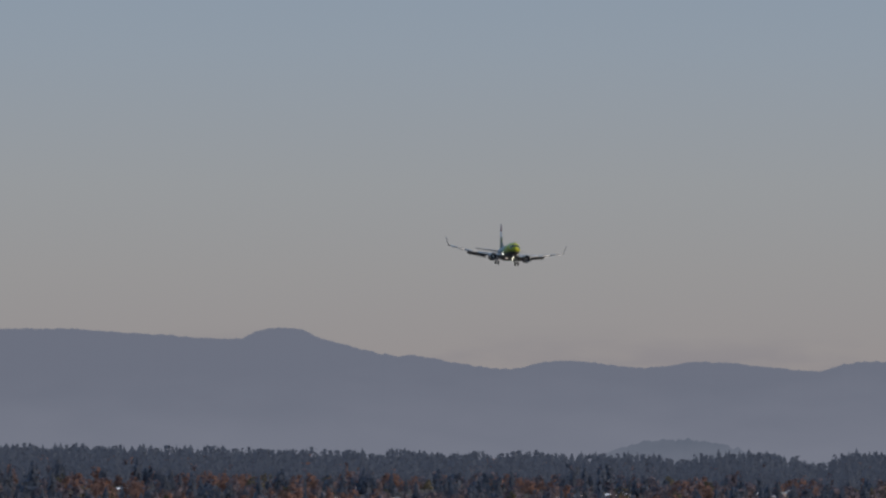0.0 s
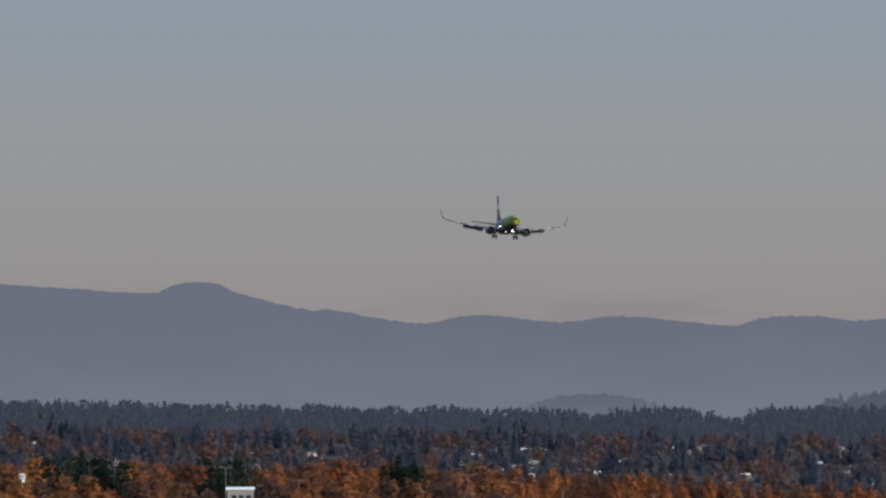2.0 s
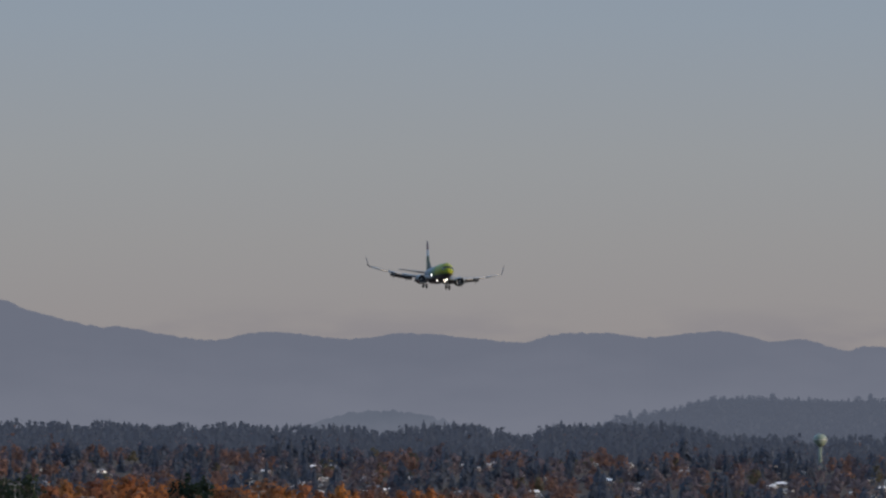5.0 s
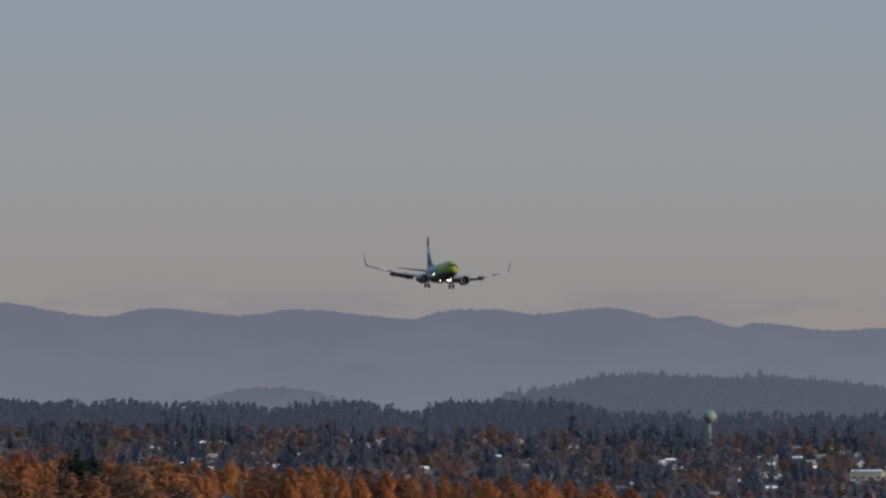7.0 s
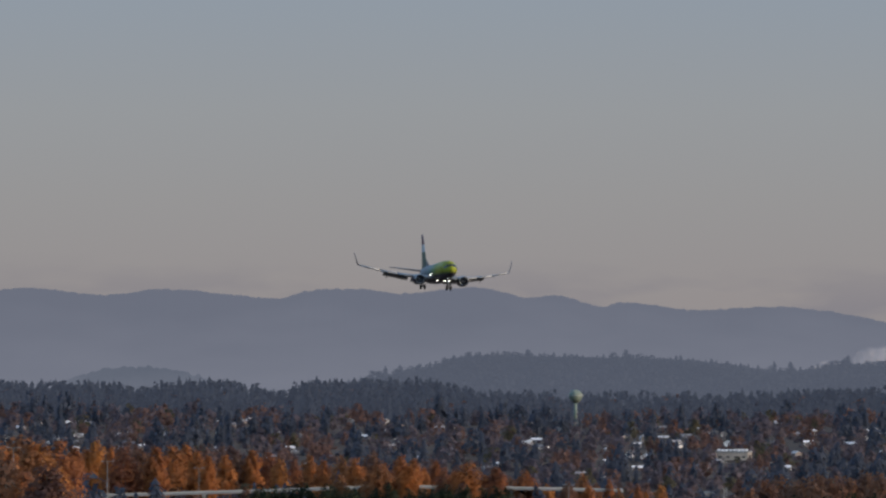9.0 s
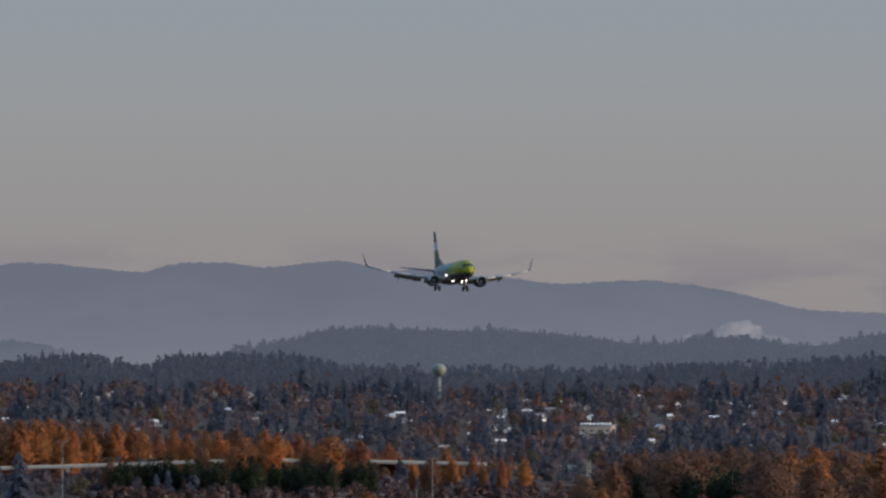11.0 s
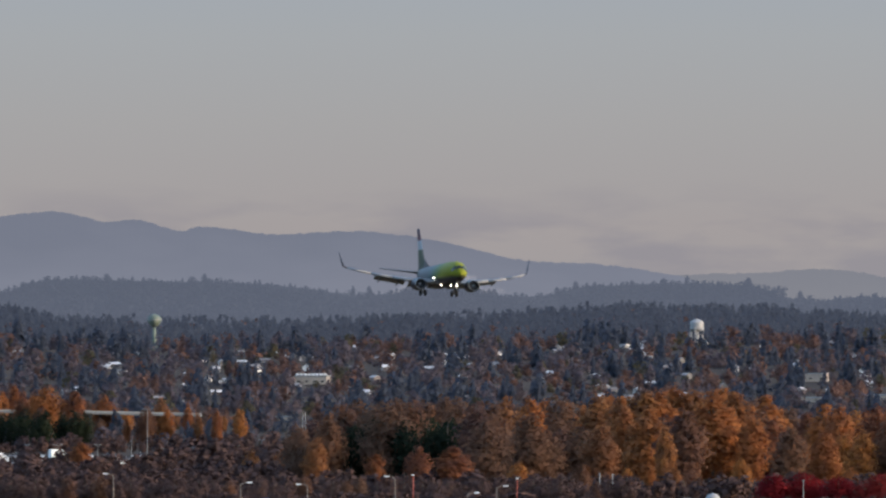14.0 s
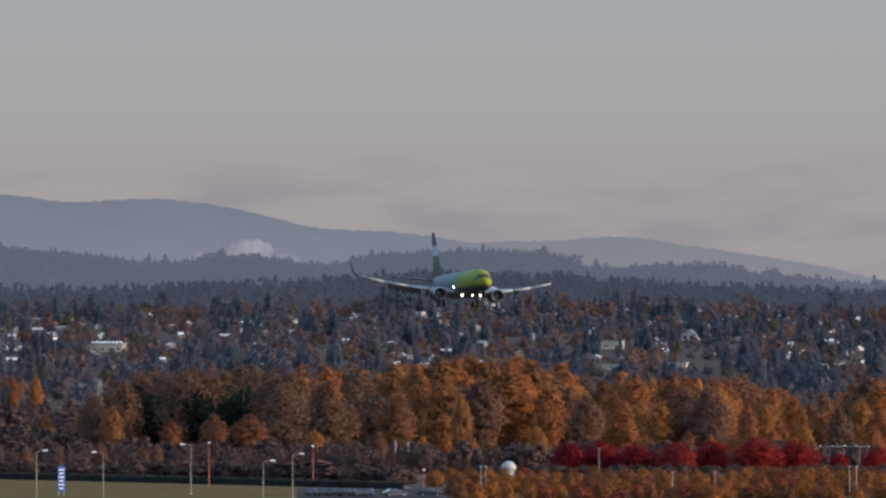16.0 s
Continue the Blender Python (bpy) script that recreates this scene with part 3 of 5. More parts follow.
    for d0, v0, step in ((2600, 284, 15), (2560, 300, 20), (2440, 312, 18), (2300, 325, 16), (2180, 340, 16), (2090, 348, 16)):
        b = -860.0 if d0 == 2600 else -1480.0 if d0 > 2400 else -1250.0
        while b < -60:
            b += rng.uniform(0.7, 1.5) * step
            if d0 == 2560 and rng.random() < 0.4:
                continue
            scrub(b, d0 + rng.uniform(-25, 25), v0 + rng.uniform(-14, 14), rng.uniform(1.0, 1.6))
    b = -80.0
    while b < 900:
        b += rng.uniform(14, 24)
        scrub(b, 2085 + rng.uniform(-20, 20), 345 + rng.uniform(-14, 14), rng.uniform(1.0, 1.5))
    # undergrowth behind the access road and under the maples
    b = -1200.0
    while b < 900:
        b += rng.uniform(7, 13)
        scrub(b, hedge_line(b) + 52 + rng.uniform(-6, 6) if b < -60 else 2010 + rng.uniform(-10, 10), 383 + rng.uniform(-6, 5) + (0 if b > -200 else -8), rng.uniform(1.4, 2.2))
    b = -1150.0
    while b < -40:
        b += rng.uniform(20, 34)
        put(bare if rng.random() < 0.75 else dull, b, 2015 + rng.uniform(-10, 25), 348 + rng.uniform(-6, 14), "row of bare trees behind the lawn", rng.uniform(1.0, 1.4))
    twigs = [crown_shape(rng, 1.0, 0.9, 0.06, 9, 300, 0.12) for _ in range(3)]
    woods("thickets", thicket, twigs, [M_TWIG], "brown leafless thickets round the car park", "thickets")
    for b in (-1010, -975, -920, -885, -850, -800, -765, -730, -1060, -1330, -1395, -1460):
        put(poplar if rng.random() < 0.6 else dull, b + rng.uniform(-12, 12), 3018 + rng.uniform(-10, 10), 232 + rng.uniform(-12, 16), "single autumn trees", rng.uniform(0.9, 1.3))
    return put, poplar, dull, red, green, bare, rng


NEAR = build_near_trees()


# ---- built things ----
M_WHITE = material("white_paint", [(0.70, 0.69, 0.66), (0.80, 0.79, 0.76)], 0.6, 0.6, 4)
M_CREAM = material("cream_render", [(0.30, 0.245, 0.20), (0.38, 0.31, 0.25)], 0.7, 0.4, 4)
M_SIDING = material("house_siding", [(0.13, 0.12, 0.115), (0.18, 0.16, 0.15), (0.80, 0.76, 0.70), (0.17, 0.14, 0.125), (0.15, 0.11, 0.10), (0.11, 0.105, 0.11)], 0.5, 0.2, 2, by="object")
M_ROOF = material("house_roof", [(0.09, 0.08, 0.08), (0.14, 0.125, 0.12), (0.13, 0.10, 0.09), (0.78, 0.74, 0.70), (0.17, 0.15, 0.145), (0.11, 0.10, 0.10)], 0.4, 0.6, 3, by="object", spec=0.2)
M_GLASS = material("window_glass", [(0.02, 0.025, 0.03), (0.04, 0.045, 0.05)], 0.08, 1.0, 2, spec=0.6)
M_CONC = material("concrete", [(0.24, 0.23, 0.215), (0.31, 0.30, 0.28)], 0.85, 0.3, 6, 0.15)
M_ASPH = material("asphalt", [(0.034, 0.033, 0.033), (0.05, 0.048, 0.046)], 0.95, 0.3, 6, 0.1, spec=0.0)
M_ROAD = material("pale_road", [(0.22, 0.20, 0.18), (0.28, 0.26, 0.23)], 0.95, 0.2, 6, spec=0.0)
M_STEEL = material("galvanised_steel", [(0.22, 0.22, 0.22), (0.30, 0.30, 0.29)], 0.5, 2.0, 3, metal=0.3)
M_MAST = material("dull_mast_grey", [(0.14, 0.14, 0.14), (0.20, 0.20, 0.195)], 0.6, 2.0, 3)
M_POLE = material("weathered_pole", [(0.16, 0.13, 0.11), (0.22, 0.19, 0.16)], 0.9, 1.0, 4)
M_REDPOLE = material("red_paint", [(0.26, 0.06, 0.045), (0.33, 0.08, 0.055)], 0.6, 1.0, 3)
M_BLUE = material("blue_sign", [(0.04, 0.09, 0.28), (0.05, 0.11, 0.33)], 0.4, 1.0, 3)
M_TANK = material("weathered_white_tank", [(0.23, 0.222, 0.215), (0.31, 0.30, 0.285)], 0.6, 0.4, 4)
M_TANKGREEN = material("pale_green_tank", [(0.095, 0.118, 0.095), (0.135, 0.158, 0.12)], 0.6, 0.3, 4)
M_CAR = material("car_paint", [(0.03, 0.03, 0.035), (0.65, 0.65, 0.66), (0.32, 0.33, 0.35), (0.75, 0.75, 0.74), (0.08, 0.09, 0.13), (0.5, 0.5, 0.52)], 0.25, 0.4, 2, by="object", coat=0.6, spec=0.5)
M_CARDARK = material("dark_car_paint", [(0.012, 0.012, 0.014), (0.02, 0.022, 0.03), (0.07, 0.08, 0.10), (0.03, 0.03, 0.033), (0.10, 0.11, 0.13)], 0.25, 0.4, 2, by="object", coat=0.6, spec=0.5)
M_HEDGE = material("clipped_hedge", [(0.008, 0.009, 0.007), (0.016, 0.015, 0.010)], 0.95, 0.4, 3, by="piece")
M_BUSH = material("orange_shrub", [(0.17, 0.062, 0.028), (0.27, 0.10, 0.026), (0.12, 0.055, 0.03), (0.22, 0.05, 0.03)], 0.9, 0.4, 3, by="object", spec=0.0, leafy=0.35)
M_PUFF = bpy.data.materials.new("thin_smoke")
M_PUFF.use_nodes = True
_n, _l = M_PUFF.node_tree.nodes, M_PUFF.node_tree.links
_mix, _tr = _n.new("ShaderNodeMixShader"), _n.new("ShaderNodeBsdfTransparent")
_n["Principled BSDF"].inputs["Base Color"].default_value = (0.85, 0.77, 0.74, 1)
_n["Principled BSDF"].inputs["Roughness"].default_value = 1.0
_n["Principled BSDF"].inputs["Specular IOR Level"].default_value = 0.0
_mix.inputs[0].default_value = 0.038
_l.new(_tr.outputs[0], _mix.inputs[1])
_l.new(_n["Principled BSDF"].outputs[0], _mix.inputs[2])
_l.new(_mix.outputs[0], _n["Material Output"].inputs[0])


def on_ground(b, d):
    p = spot(b, d)
    p.z = ground_z(p.x, p.y)
    return p


def facing(b):
    """Turn about z that sets a thing's -y side towards the stand."""
    return -math.degrees(b * STEP)


def patch(name, b0, b1, d0, d1, up, mat, label, category, n=24, along=False):
    """A paved or mown strip lying on the ground."""
    verts, faces = [], []
    for j in range(9):
        for i in range(n + 1):
            b = b0 + (b1 - b0) * i / n
            far = d1 + hedge_line(b) - hedge_line(b0) if along else d1
            near = d0 + hedge_line(b) - hedge_line(b0) if along == "both" else d0
            p = on_ground(b, near + (far - near) * j / 8)
            verts.append((p.x, p.y, p.z + up))
    for j in range(8):
        for i in range(n):
            k = j * (n + 1) + i
            faces.append((k, k + 1, k + n + 2, k + n + 1))
    return tagged(mesh_ob(name, verts, faces, mat, smooth_on=True), label, category, kind="structure")


def build_house(w, l, eaves, ridge, ell):
    house = tagged(new("house", None), "small pale house with a pitched roof among trees", "house", "houses of the town")
    bm = bmesh.new()
    loft(bm, [[(x, -l / 2, 0), (x, l / 2, 0), (x, l / 2, eaves), (x, 0, ridge), (x, -l / 2, eaves)] for x in (-w / 2, w / 2)])
    part("wall", bm, M_SIDING, house)
    for s in (1, -1):
        bm = bmesh.new()
        o = 0.5
        k = (ridge - eaves) / (l / 2)
        loft(bm, [[(x, 0, ridge + 0.02), (x, s * (l / 2 + o), eaves - k * o + 0.02), (x, s * (l / 2 + o), eaves - k * o + 0.2), (x, 0, ridge + 0.22)] for x in (-w / 2 - o, w / 2 + o)])
        part("roof_slope", bm, M_ROOF, house)
    for x in (-w * 0.32, w * 0.05, w * 0.33):
        bm = bmesh.new()
        box(bm, x - 0.6, x + 0.6, -l / 2 - 0.05, -l / 2 + 0.05, 1.0, 2.3)
        part("window", bm, M_GLASS, house)
    bm = bmesh.new()
    box(bm, -w * 0.14 - 0.45, -w * 0.14 + 0.45, -l / 2 - 0.06, -l / 2 + 0.05, 0, 2.1)
    part("door", bm, M_POLE, house)
    bm = bmesh.new()
    box(bm, w * 0.2, w * 0.2 + 0.7, 0.6, 1.3, eaves, ridge + 0.8)
    part("chimney", bm, M_CONC, house)
    if ell:
        bm = bmesh.new()
        loft(bm, [[(-w / 2, y, 0), (-w / 2 + 5, y, 0), (-w / 2 + 5, y, eaves - 0.3), (-w / 2 + 2.5, y, ridge - 0.9), (-w / 2, y, eaves - 0.3)] for y in (-l / 2 - 3, -l / 2 + 0.1)])
        part("garage", bm, M_SIDING, house)
    return house


def build_houses():
    rng = np.random.default_rng(8)
    kinds = [build_house(9, 7, 2.6, 4.2, False), build_house(10, 7, 2.5, 4.1, True), build_house(7.5, 7, 4.2, 6.0, False), build_house(11, 7, 2.6, 4.0, False)]
    left = list(kinds)
    for p, b, d in SITES:
        m = pose(p.x, p.y, ground_z(p.x, p.y) + 0.1, 0, 0, facing(b) + rng.choice([0, 90, 180, 270]) + rng.normal() * 18)
        if left:
            k = left.pop()
            k.matrix_world = m @ Matrix.Diagonal((0.4, 0.4, 0.4, 1))
        else:
            copy_thing(kinds[rng.integers(4)], m)


def build_hall(b, d, w, l, h, label, gable=False, vents=0):
    """A larger pale building of the town."""
    p = on_ground(b, d)
    hall = tagged(new("hall", None), label, "building")
    hall.matrix_world = pose(p.x, p.y, p.z + 0.2, 0, 0, facing(b) - 12)
    bm = bmesh.new()
    if gable:
        loft(bm, [[(-w / 2, y, 0), (w / 2, y, 0), (w / 2, y, h * 0.55), (0, y, h), (-w / 2, y, h * 0.55)] for y in (-l / 2, l / 2)])
    else:
        box(bm, -w / 2, w / 2, -l / 2, l / 2, 0, h)
    part("wall", bm, M_CREAM, hall)
    if gable:
        for s in (1, -1):
            bm = bmesh.new()
            loft(bm, [[(0, y, h + 0.02), (s * (w / 2 + 0.4), y, h * 0.55 - 0.1), (s * (w / 2 + 0.4), y, h * 0.55 + 0.1), (0, y, h + 0.25)] for y in (-l / 2 - 0.4, l / 2 + 0.4)])
            part("roof_slope", bm, M_ROOF, hall)
    else:
        bm = bmesh.new()
        box(bm, -w / 2 - 0.3, w / 2 + 0.3, -l / 2 - 0.3, l / 2 + 0.3, h + 0.01, h + 0.45)
        part("roof", bm, M_STEEL, hall)
    for k in range(vents):
        bm = bmesh.new()
        x = -w / 2 + w * (k + 0.5) / vents
        box(bm, x - 0.5, x + 0.5, -l / 2 + 0.6, -l / 2 + 1.6, h + 0.46, h + 1.1, 0.1)
        part("roof_vent", bm, M_WHITE, hall)
    n = max(2, int(w / 3))
    for k in range(n):
        bm = bmesh.new()
        x = -w / 2 + w * (k + 0.5) / n
        box(bm, x - 0.6, x + 0.6, -l / 2 - 0.05, -l / 2 + 0.05, 0.9, min(2.3, h * 0.5))
        part("window", bm, M_GLASS, hall)
    return hall


def build_water_towers():
    d = 4060
    p = on_ground(-872, d)
    top = EYE - (58 - LEVEL) * d * STEP - p.z
    t = tagged(new("water_tower", None), "pale green ball-topped water tower above the firs", "water tower")
    t.matrix_world = pose(p.x, p.y, p.z)
    bm = bmesh.new()
    loft(bm, [[(r * math.cos(a), r * math.sin(a), z) for a in [2 * math.pi * k / 20 for k in range(20)]] for z, r in
              [(top, 0.1), (top - 0.3, 1.5), (top - 1.0, 2.4), (top - 2.2, 3.0), (top - 3.5, 2.8), (top - 4.8, 1.7), (top - 5.6, 0.7)]])
    part("tank", bm, M_TANKGREEN, t, "", True)
    bm = bmesh.new()
    rod(bm, (0, 0, -1), (0, 0, top - 5.4), 1.0, 0.6, 14)
    part("stem", bm, M_TANKGREEN, t, "", True)
    bm = bmesh.new()
    rod(bm, (0, 0, -1), (0, 0, 1.6), 2.2, 1.2, 14)
    part("base_bell", bm, M_TANKGREEN, t, "", True)
    bm = bmesh.new()
    loft(bm, [[(r * math.cos(a), r * math.sin(a), z) for a in [2 * math.pi * k / 20 for k in range(20)]] for z, r in [(top - 2.4, 3.02), (top - 2.4, 3.2), (top - 2.6, 3.2), (top - 2.6, 2.9)]], caps=False)
    part("catwalk", bm, M_STEEL, t)
    # tank on legs
    p = on_ground(88, 4040)
    d = 4040
    top = EYE - (66 - LEVEL) * d * STEP - p.z
    t = tagged(new("water_tower", None), "white tank on tall legs with a central riser", "water tower")
    t.matrix_world = pose(p.x, p.y, p.z)
    bm = bmesh.new()
    loft(bm, [[(r * math.cos(a), r * math.sin(a), z) for a in [2 * math.pi * k / 20 for k in range(20)]] for z, r in
              [(top, 0.1), (top - 0.5, 1.4), (top - 1.3, 2.6), (top - 1.5, 2.9), (top - 4.4, 2.9), (top - 5.2, 2.1), (top - 5.7, 0.7)]])
    part("tank", bm, M_TANK, t)
    bm = bmesh.new()
    rod(bm, (0, 0, -1), (0, 0, top - 5.5), 0.75, 0.75, 12)
    part("riser", bm, M_TANK, t, "", True)
    for k in range(6):
        a = k * math.pi / 3 + 0.3
        bm = bmesh.new()
        rod(bm, (3.1 * math.cos(a), 3.1 * math.sin(a), -1), (2.75 * math.cos(a), 2.75 * math.sin(a), top - 3.8), 0.3, 0.26, 8)
        part("leg", bm, M_TANK, t)
    bm = bmesh.new()
    for z in (top - 8, top - 11):
        for k in range(6):
            a, c = k * math.pi / 3 + 0.3, (k + 1) * math.pi / 3 + 0.3
            rod(bm, (2.9 * math.cos(a), 2.9 * math.sin(a), z), (2.9 * math.cos(c), 2.9 * math.sin(c), z), 0.09, 0.09, 5)
    part("brace_ring", bm, M_STEEL, t)


def build_flyover():
    """The raised road: deck and parapets on piers."""
    way = tagged(new("flyover", None), "pale concrete flyover carried on piers", "flyover")
    d = 3050
    deck_v = [(-1900, 248), (-1649, 241), (-1439, 235), (-1254, 229), (-1089, 228), (-789, 234)]
    line = [spot(b, d, curve(deck_v, b)) for b in np.linspace(-1900, -790, 40)]
    for name, z0, z1, y0, y1, mat in (("deck", -0.95, -0.4, 0, 9, M_MAST), ("parapet", -0.4, 0.1, -0.15, 0.2, M_CONC), ("parapet", -0.4, 0.1, 8.8, 9.15, M_CONC), ("roadway", -0.39, -0.3, 0.22, 8.78, M_ASPH)):
        bm = bmesh.new()
        loft(bm, [[p + Vector((0, y0, z0)), p + Vector((0, y1, z0)), p + Vector((0, y1, z1)), p + Vector((0, y0, z1))] for p in line])
        part(name, bm, mat, way)
    for k in range(1, 39, 6):
        p = line[k]
        bm = bmesh.new()
        g = ground_z(p.x, p.y)
        box(bm, p.x - 0.5, p.x + 0.5, p.y + 1.5, p.y + 7.5, g - 0.5, p.z - 1.6)
        box(bm, p.x - 0.7, p.x + 0.7, p.y + 0.5, p.y + 8.5, p.z - 1.62, p.z - 0.93)
        part("pier", bm, M_CONC, way)


def build_street_lamp(h, arm, label, group, double=False, name="street_lamp", metal=None):
    lamp = tagged(new(name, None), label, "street lamp", group)
    bm = bmesh.new()
    rod(bm, (0, 0, 0), (0, 0, h), 0.13, 0.07, 8)
    part("pole", bm, metal or M_POLE, lamp)
    bm = bmesh.new()
    box(bm, -0.3, 0.3, -0.3, 0.3, -0.5, 0.25, 0.04)
    part("footing", bm, M_CONC, lamp)
    for s in ((1, -1) if double else (1,)):
        bm = bmesh.new()
        rod(bm, (0, 0, h - 0.1), (s * arm * 0.6, 0, h + 0.25), 0.07, 0.06, 6)
        rod(bm, (s * arm * 0.6, 0, h + 0.25), (s * arm, 0, h + 0.28), 0.06, 0.06, 6)
        part("arm", bm, metal or M_POLE, lamp)
        bm = bmesh.new()
        box(bm, min(s * arm, s * (arm + 0.9)), max(s * arm, s * (arm + 0.9)), -0.2, 0.2, h + 0.16, h + 0.38, 0.06)
        part("lamp_head", bm, metal or M_WHITE, lamp)
    return lamp


def build_posts():
    base = build_street_lamp(9.0, 1.1, "weathered street lamp with a pale single-arm head", "lamps by the lawn")
    first = True
    for b, v, turn in ((-944, 340, 180), (-719, 356, 0), (-601, 359, 180), (-318, 374, 0), (-266, 362, 0), (-446, 345, 180)):
        d = (EYE - 9.3) / ((v - LEVEL) * STEP)
        m = Matrix.Translation(on_ground(b, d)) @ pose(0, 0, 0, 0, 0, facing(b) + turn)
        if first:
            base.matrix_world, first = m, False
        else:
            copy_thing(base, m)
    lot = build_street_lamp(6.5, 0.5, "slim lamp post in the car park", "car park lamps", True, metal=M_MAST)
    rng = np.random.default_rng(3)
    for k in range(16):
        b = -1420 + k * 62 + rng.uniform(-15, 15)
        m = Matrix.Translation(on_ground(b, rng.uniform(2550, 2900))) @ pose(0, 0, 0, 0, 0, rng.uniform(0, 180))
        if k == 0:
            lot.matrix_world = m
        else:
            copy_thing(lot, m)
    # tall masts over the woods
    for b, v, d in ((-2296, 147, 2390), (-2579, 166, 2390), (-2167, 170, 2390), (-1866, 160, 2390), (-1700, 184, 2700), (-1538, 196, 2900), (-884, 226, 2900)):
        p = on_ground(b, d)
        h = EYE - (v - LEVEL) * d * STEP - p.z
        lamp = build_street_lamp(h - 0.3, 0.9, "tall grey light mast standing over the trees", "tall light masts", True, "light_mast", M_MAST)
        lamp.matrix_world = Matrix.Translation(p) @ pose(0, 0, 0, 0, 0, facing(b))
    # bare poles
    for b, v, d, mat, label, r in ((-524, 246, 2900, M_POLE, "weathered wooden utility pole", 0.22), (-414, 344, 1850, M_REDPOLE, "red-painted marker pole by the lawn", 0.11), (-230, 350, 1850, M_REDPOLE, "red-painted marker pole by the lawn", 0.11),
                                   (-34, 392, 1800, M_REDPOLE, "red-painted marker pole by the lawn", 0.11), (-84, 341, 2050, M_STEEL, "pale steel pole standing beside the shrubs", 0.17), (-61, 343, 2050, M_STEEL, "pale steel pole standing beside the shrubs", 0.17), (67, 386, 1720, M_STEEL, "pale steel pole standing beside the shrubs", 0.08),
                                   (76, 386, 1720, M_STEEL, "pale steel pole standing beside the shrubs", 0.08), (406, 396, 1720, M_STEEL, "pale steel pole standing beside the shrubs", 0.08), (481, 396, 1720, M_STEEL, "pale steel pole standing beside the shrubs", 0.08), (276, 354, 2025, M_STEEL, "pale steel pole standing beside the shrubs", 0.08), (719, 386, 1720, M_STEEL, "pale steel pole standing beside the shrubs", 0.08), (731, 386, 1720, M_STEEL, "pale steel pole standing beside the shrubs", 0.08)):
        p = on_ground(b, d)
        h = EYE - (v - LEVEL) * d * STEP - p.z
        pole = tagged(new("pole", None), label, "pole")
        pole.matrix_world = Matrix.Translation(p) @ pose(0, 0, 0, 0, 0, facing(b))
        bm = bmesh.new()
        rod(bm, (0, 0, -0.3), (0, 0, h), r, r * 0.75, 8)
        part("shaft", bm, mat, pole)
        bm = bmesh.new()
        if mat is M_POLE:
            box(bm, -1.2, 1.2, -0.08, 0.08, h - 0.9, h - 0.7)
            part("crossarm", bm, mat, pole)
        else:
            box(bm, -0.28, 0.28, -0.28, 0.28, h, h + 0.22, 0.05)
            part("cap_light", bm, M_STEEL if mat is M_STEEL else M_WHITE, pole)
    # lattice mast
    p = on_ground(-607, 2700)
    h = EYE - (231 - LEVEL) * 2700 * STEP - p.z
    mast = tagged(new("lattice_mast", None), "pale steel lattice mast with cross bracing", "mast")
    mast.matrix_world = Matrix.Translation(p)
    for x, y in ((-0.6, -0.6), (0.6, -0.6), (0.6, 0.6), (-0.6, 0.6)):
        bm = bmesh.new()
        rod(bm, (x, y, -0.2), (x * 0.6, y * 0.6, h), 0.06, 0.05, 5)
        part("leg", bm, M_STEEL, mast)
    for k in range(8):
        z0, z1 = h * k / 8, h * (k + 1) / 8
        bm = bmesh.new()
        for s in (1, -1):
            rod(bm, (-0.55 * s, -0.55, z0), (0.5 * s, -0.5, z1), 0.03, 0.03, 4)
        part("brace", bm, M_STEEL, mast)
    # antenna monopole
    p = on_ground(-2656, 2390)
    h = EYE - (158 - LEVEL) * 2390 * STEP - p.z
    mast = tagged(new("antenna_mast", None), "white monopole with panel antennas at the top", "mast")
    mast.matrix_world = Matrix.Translation(p)
    bm = bmesh.new()
    rod(bm, (0, 0, -0.2), (0, 0, h), 0.28, 0.2, 12)
    part("pole", bm, M_WHITE, mast)
    for k in range(6):
        a = k * math.pi / 3
        bm = bmesh.new()
        box(bm, 0.55 * math.cos(a) - 0.16, 0.55 * math.cos(a) + 0.16, 0.55 * math.sin(a) - 0.16, 0.55 * math.sin(a) + 0.16, h - 2.6, h - 0.1, 0.04)
        part("antenna_panel", bm, M_WHITE, mast)
    # row of lights on a bar
    bar = tagged(new("approach_light_bar", None), "white approach light bar on two thin posts", "light bar")
    bar.matrix_world = Matrix.Translation(on_ground(710, 2060)) @ pose(0, 0, 0, 0, 0, facing(710))
    h = EYE - (349 - LEVEL) * 2060 * STEP - ground_z(*spot(710, 2060).xy)
    bm = bmesh.new()
    box(bm, -5.6, 5.6, -0.05, 0.05, h - 0.1, h)
    part("beam", bm, M_STEEL, bar)
    for x in (-3.2, 3.2):
        bm = bmesh.new()
        rod(bm, (x, 0, -0.2), (x, 0, h - 0.1), 0.05, 0.05, 6)
        part("post", bm, M_MAST, bar)
    for k in range(5):
        bm = bmesh.new()
        rod(bm, (-5.2 + 2.6 * k, 0, h), (-5.2 + 2.6 * k, -0.1, h + 0.2), 0.08, 0.12, 8)
        part("lamp", bm, M_WHITE, bar)
    # pylon sign
    p = on_ground(-675, 1750)
    h = EYE - (384 - LEVEL) * 1750 * STEP - p.z
    sign = tagged(new("pylon_sign", None), "tall blue sign with rows of white writing", "sign")
    sign.matrix_world = Matrix.Translation(p) @ pose(0, 0, 0, 0, 0, facing(-675))
    bm = bmesh.new()
    box(bm, -0.65, 0.65, -0.15, 0.15, 0.9, h, 0.05)
    part("panel", bm, M_BLUE, sign)
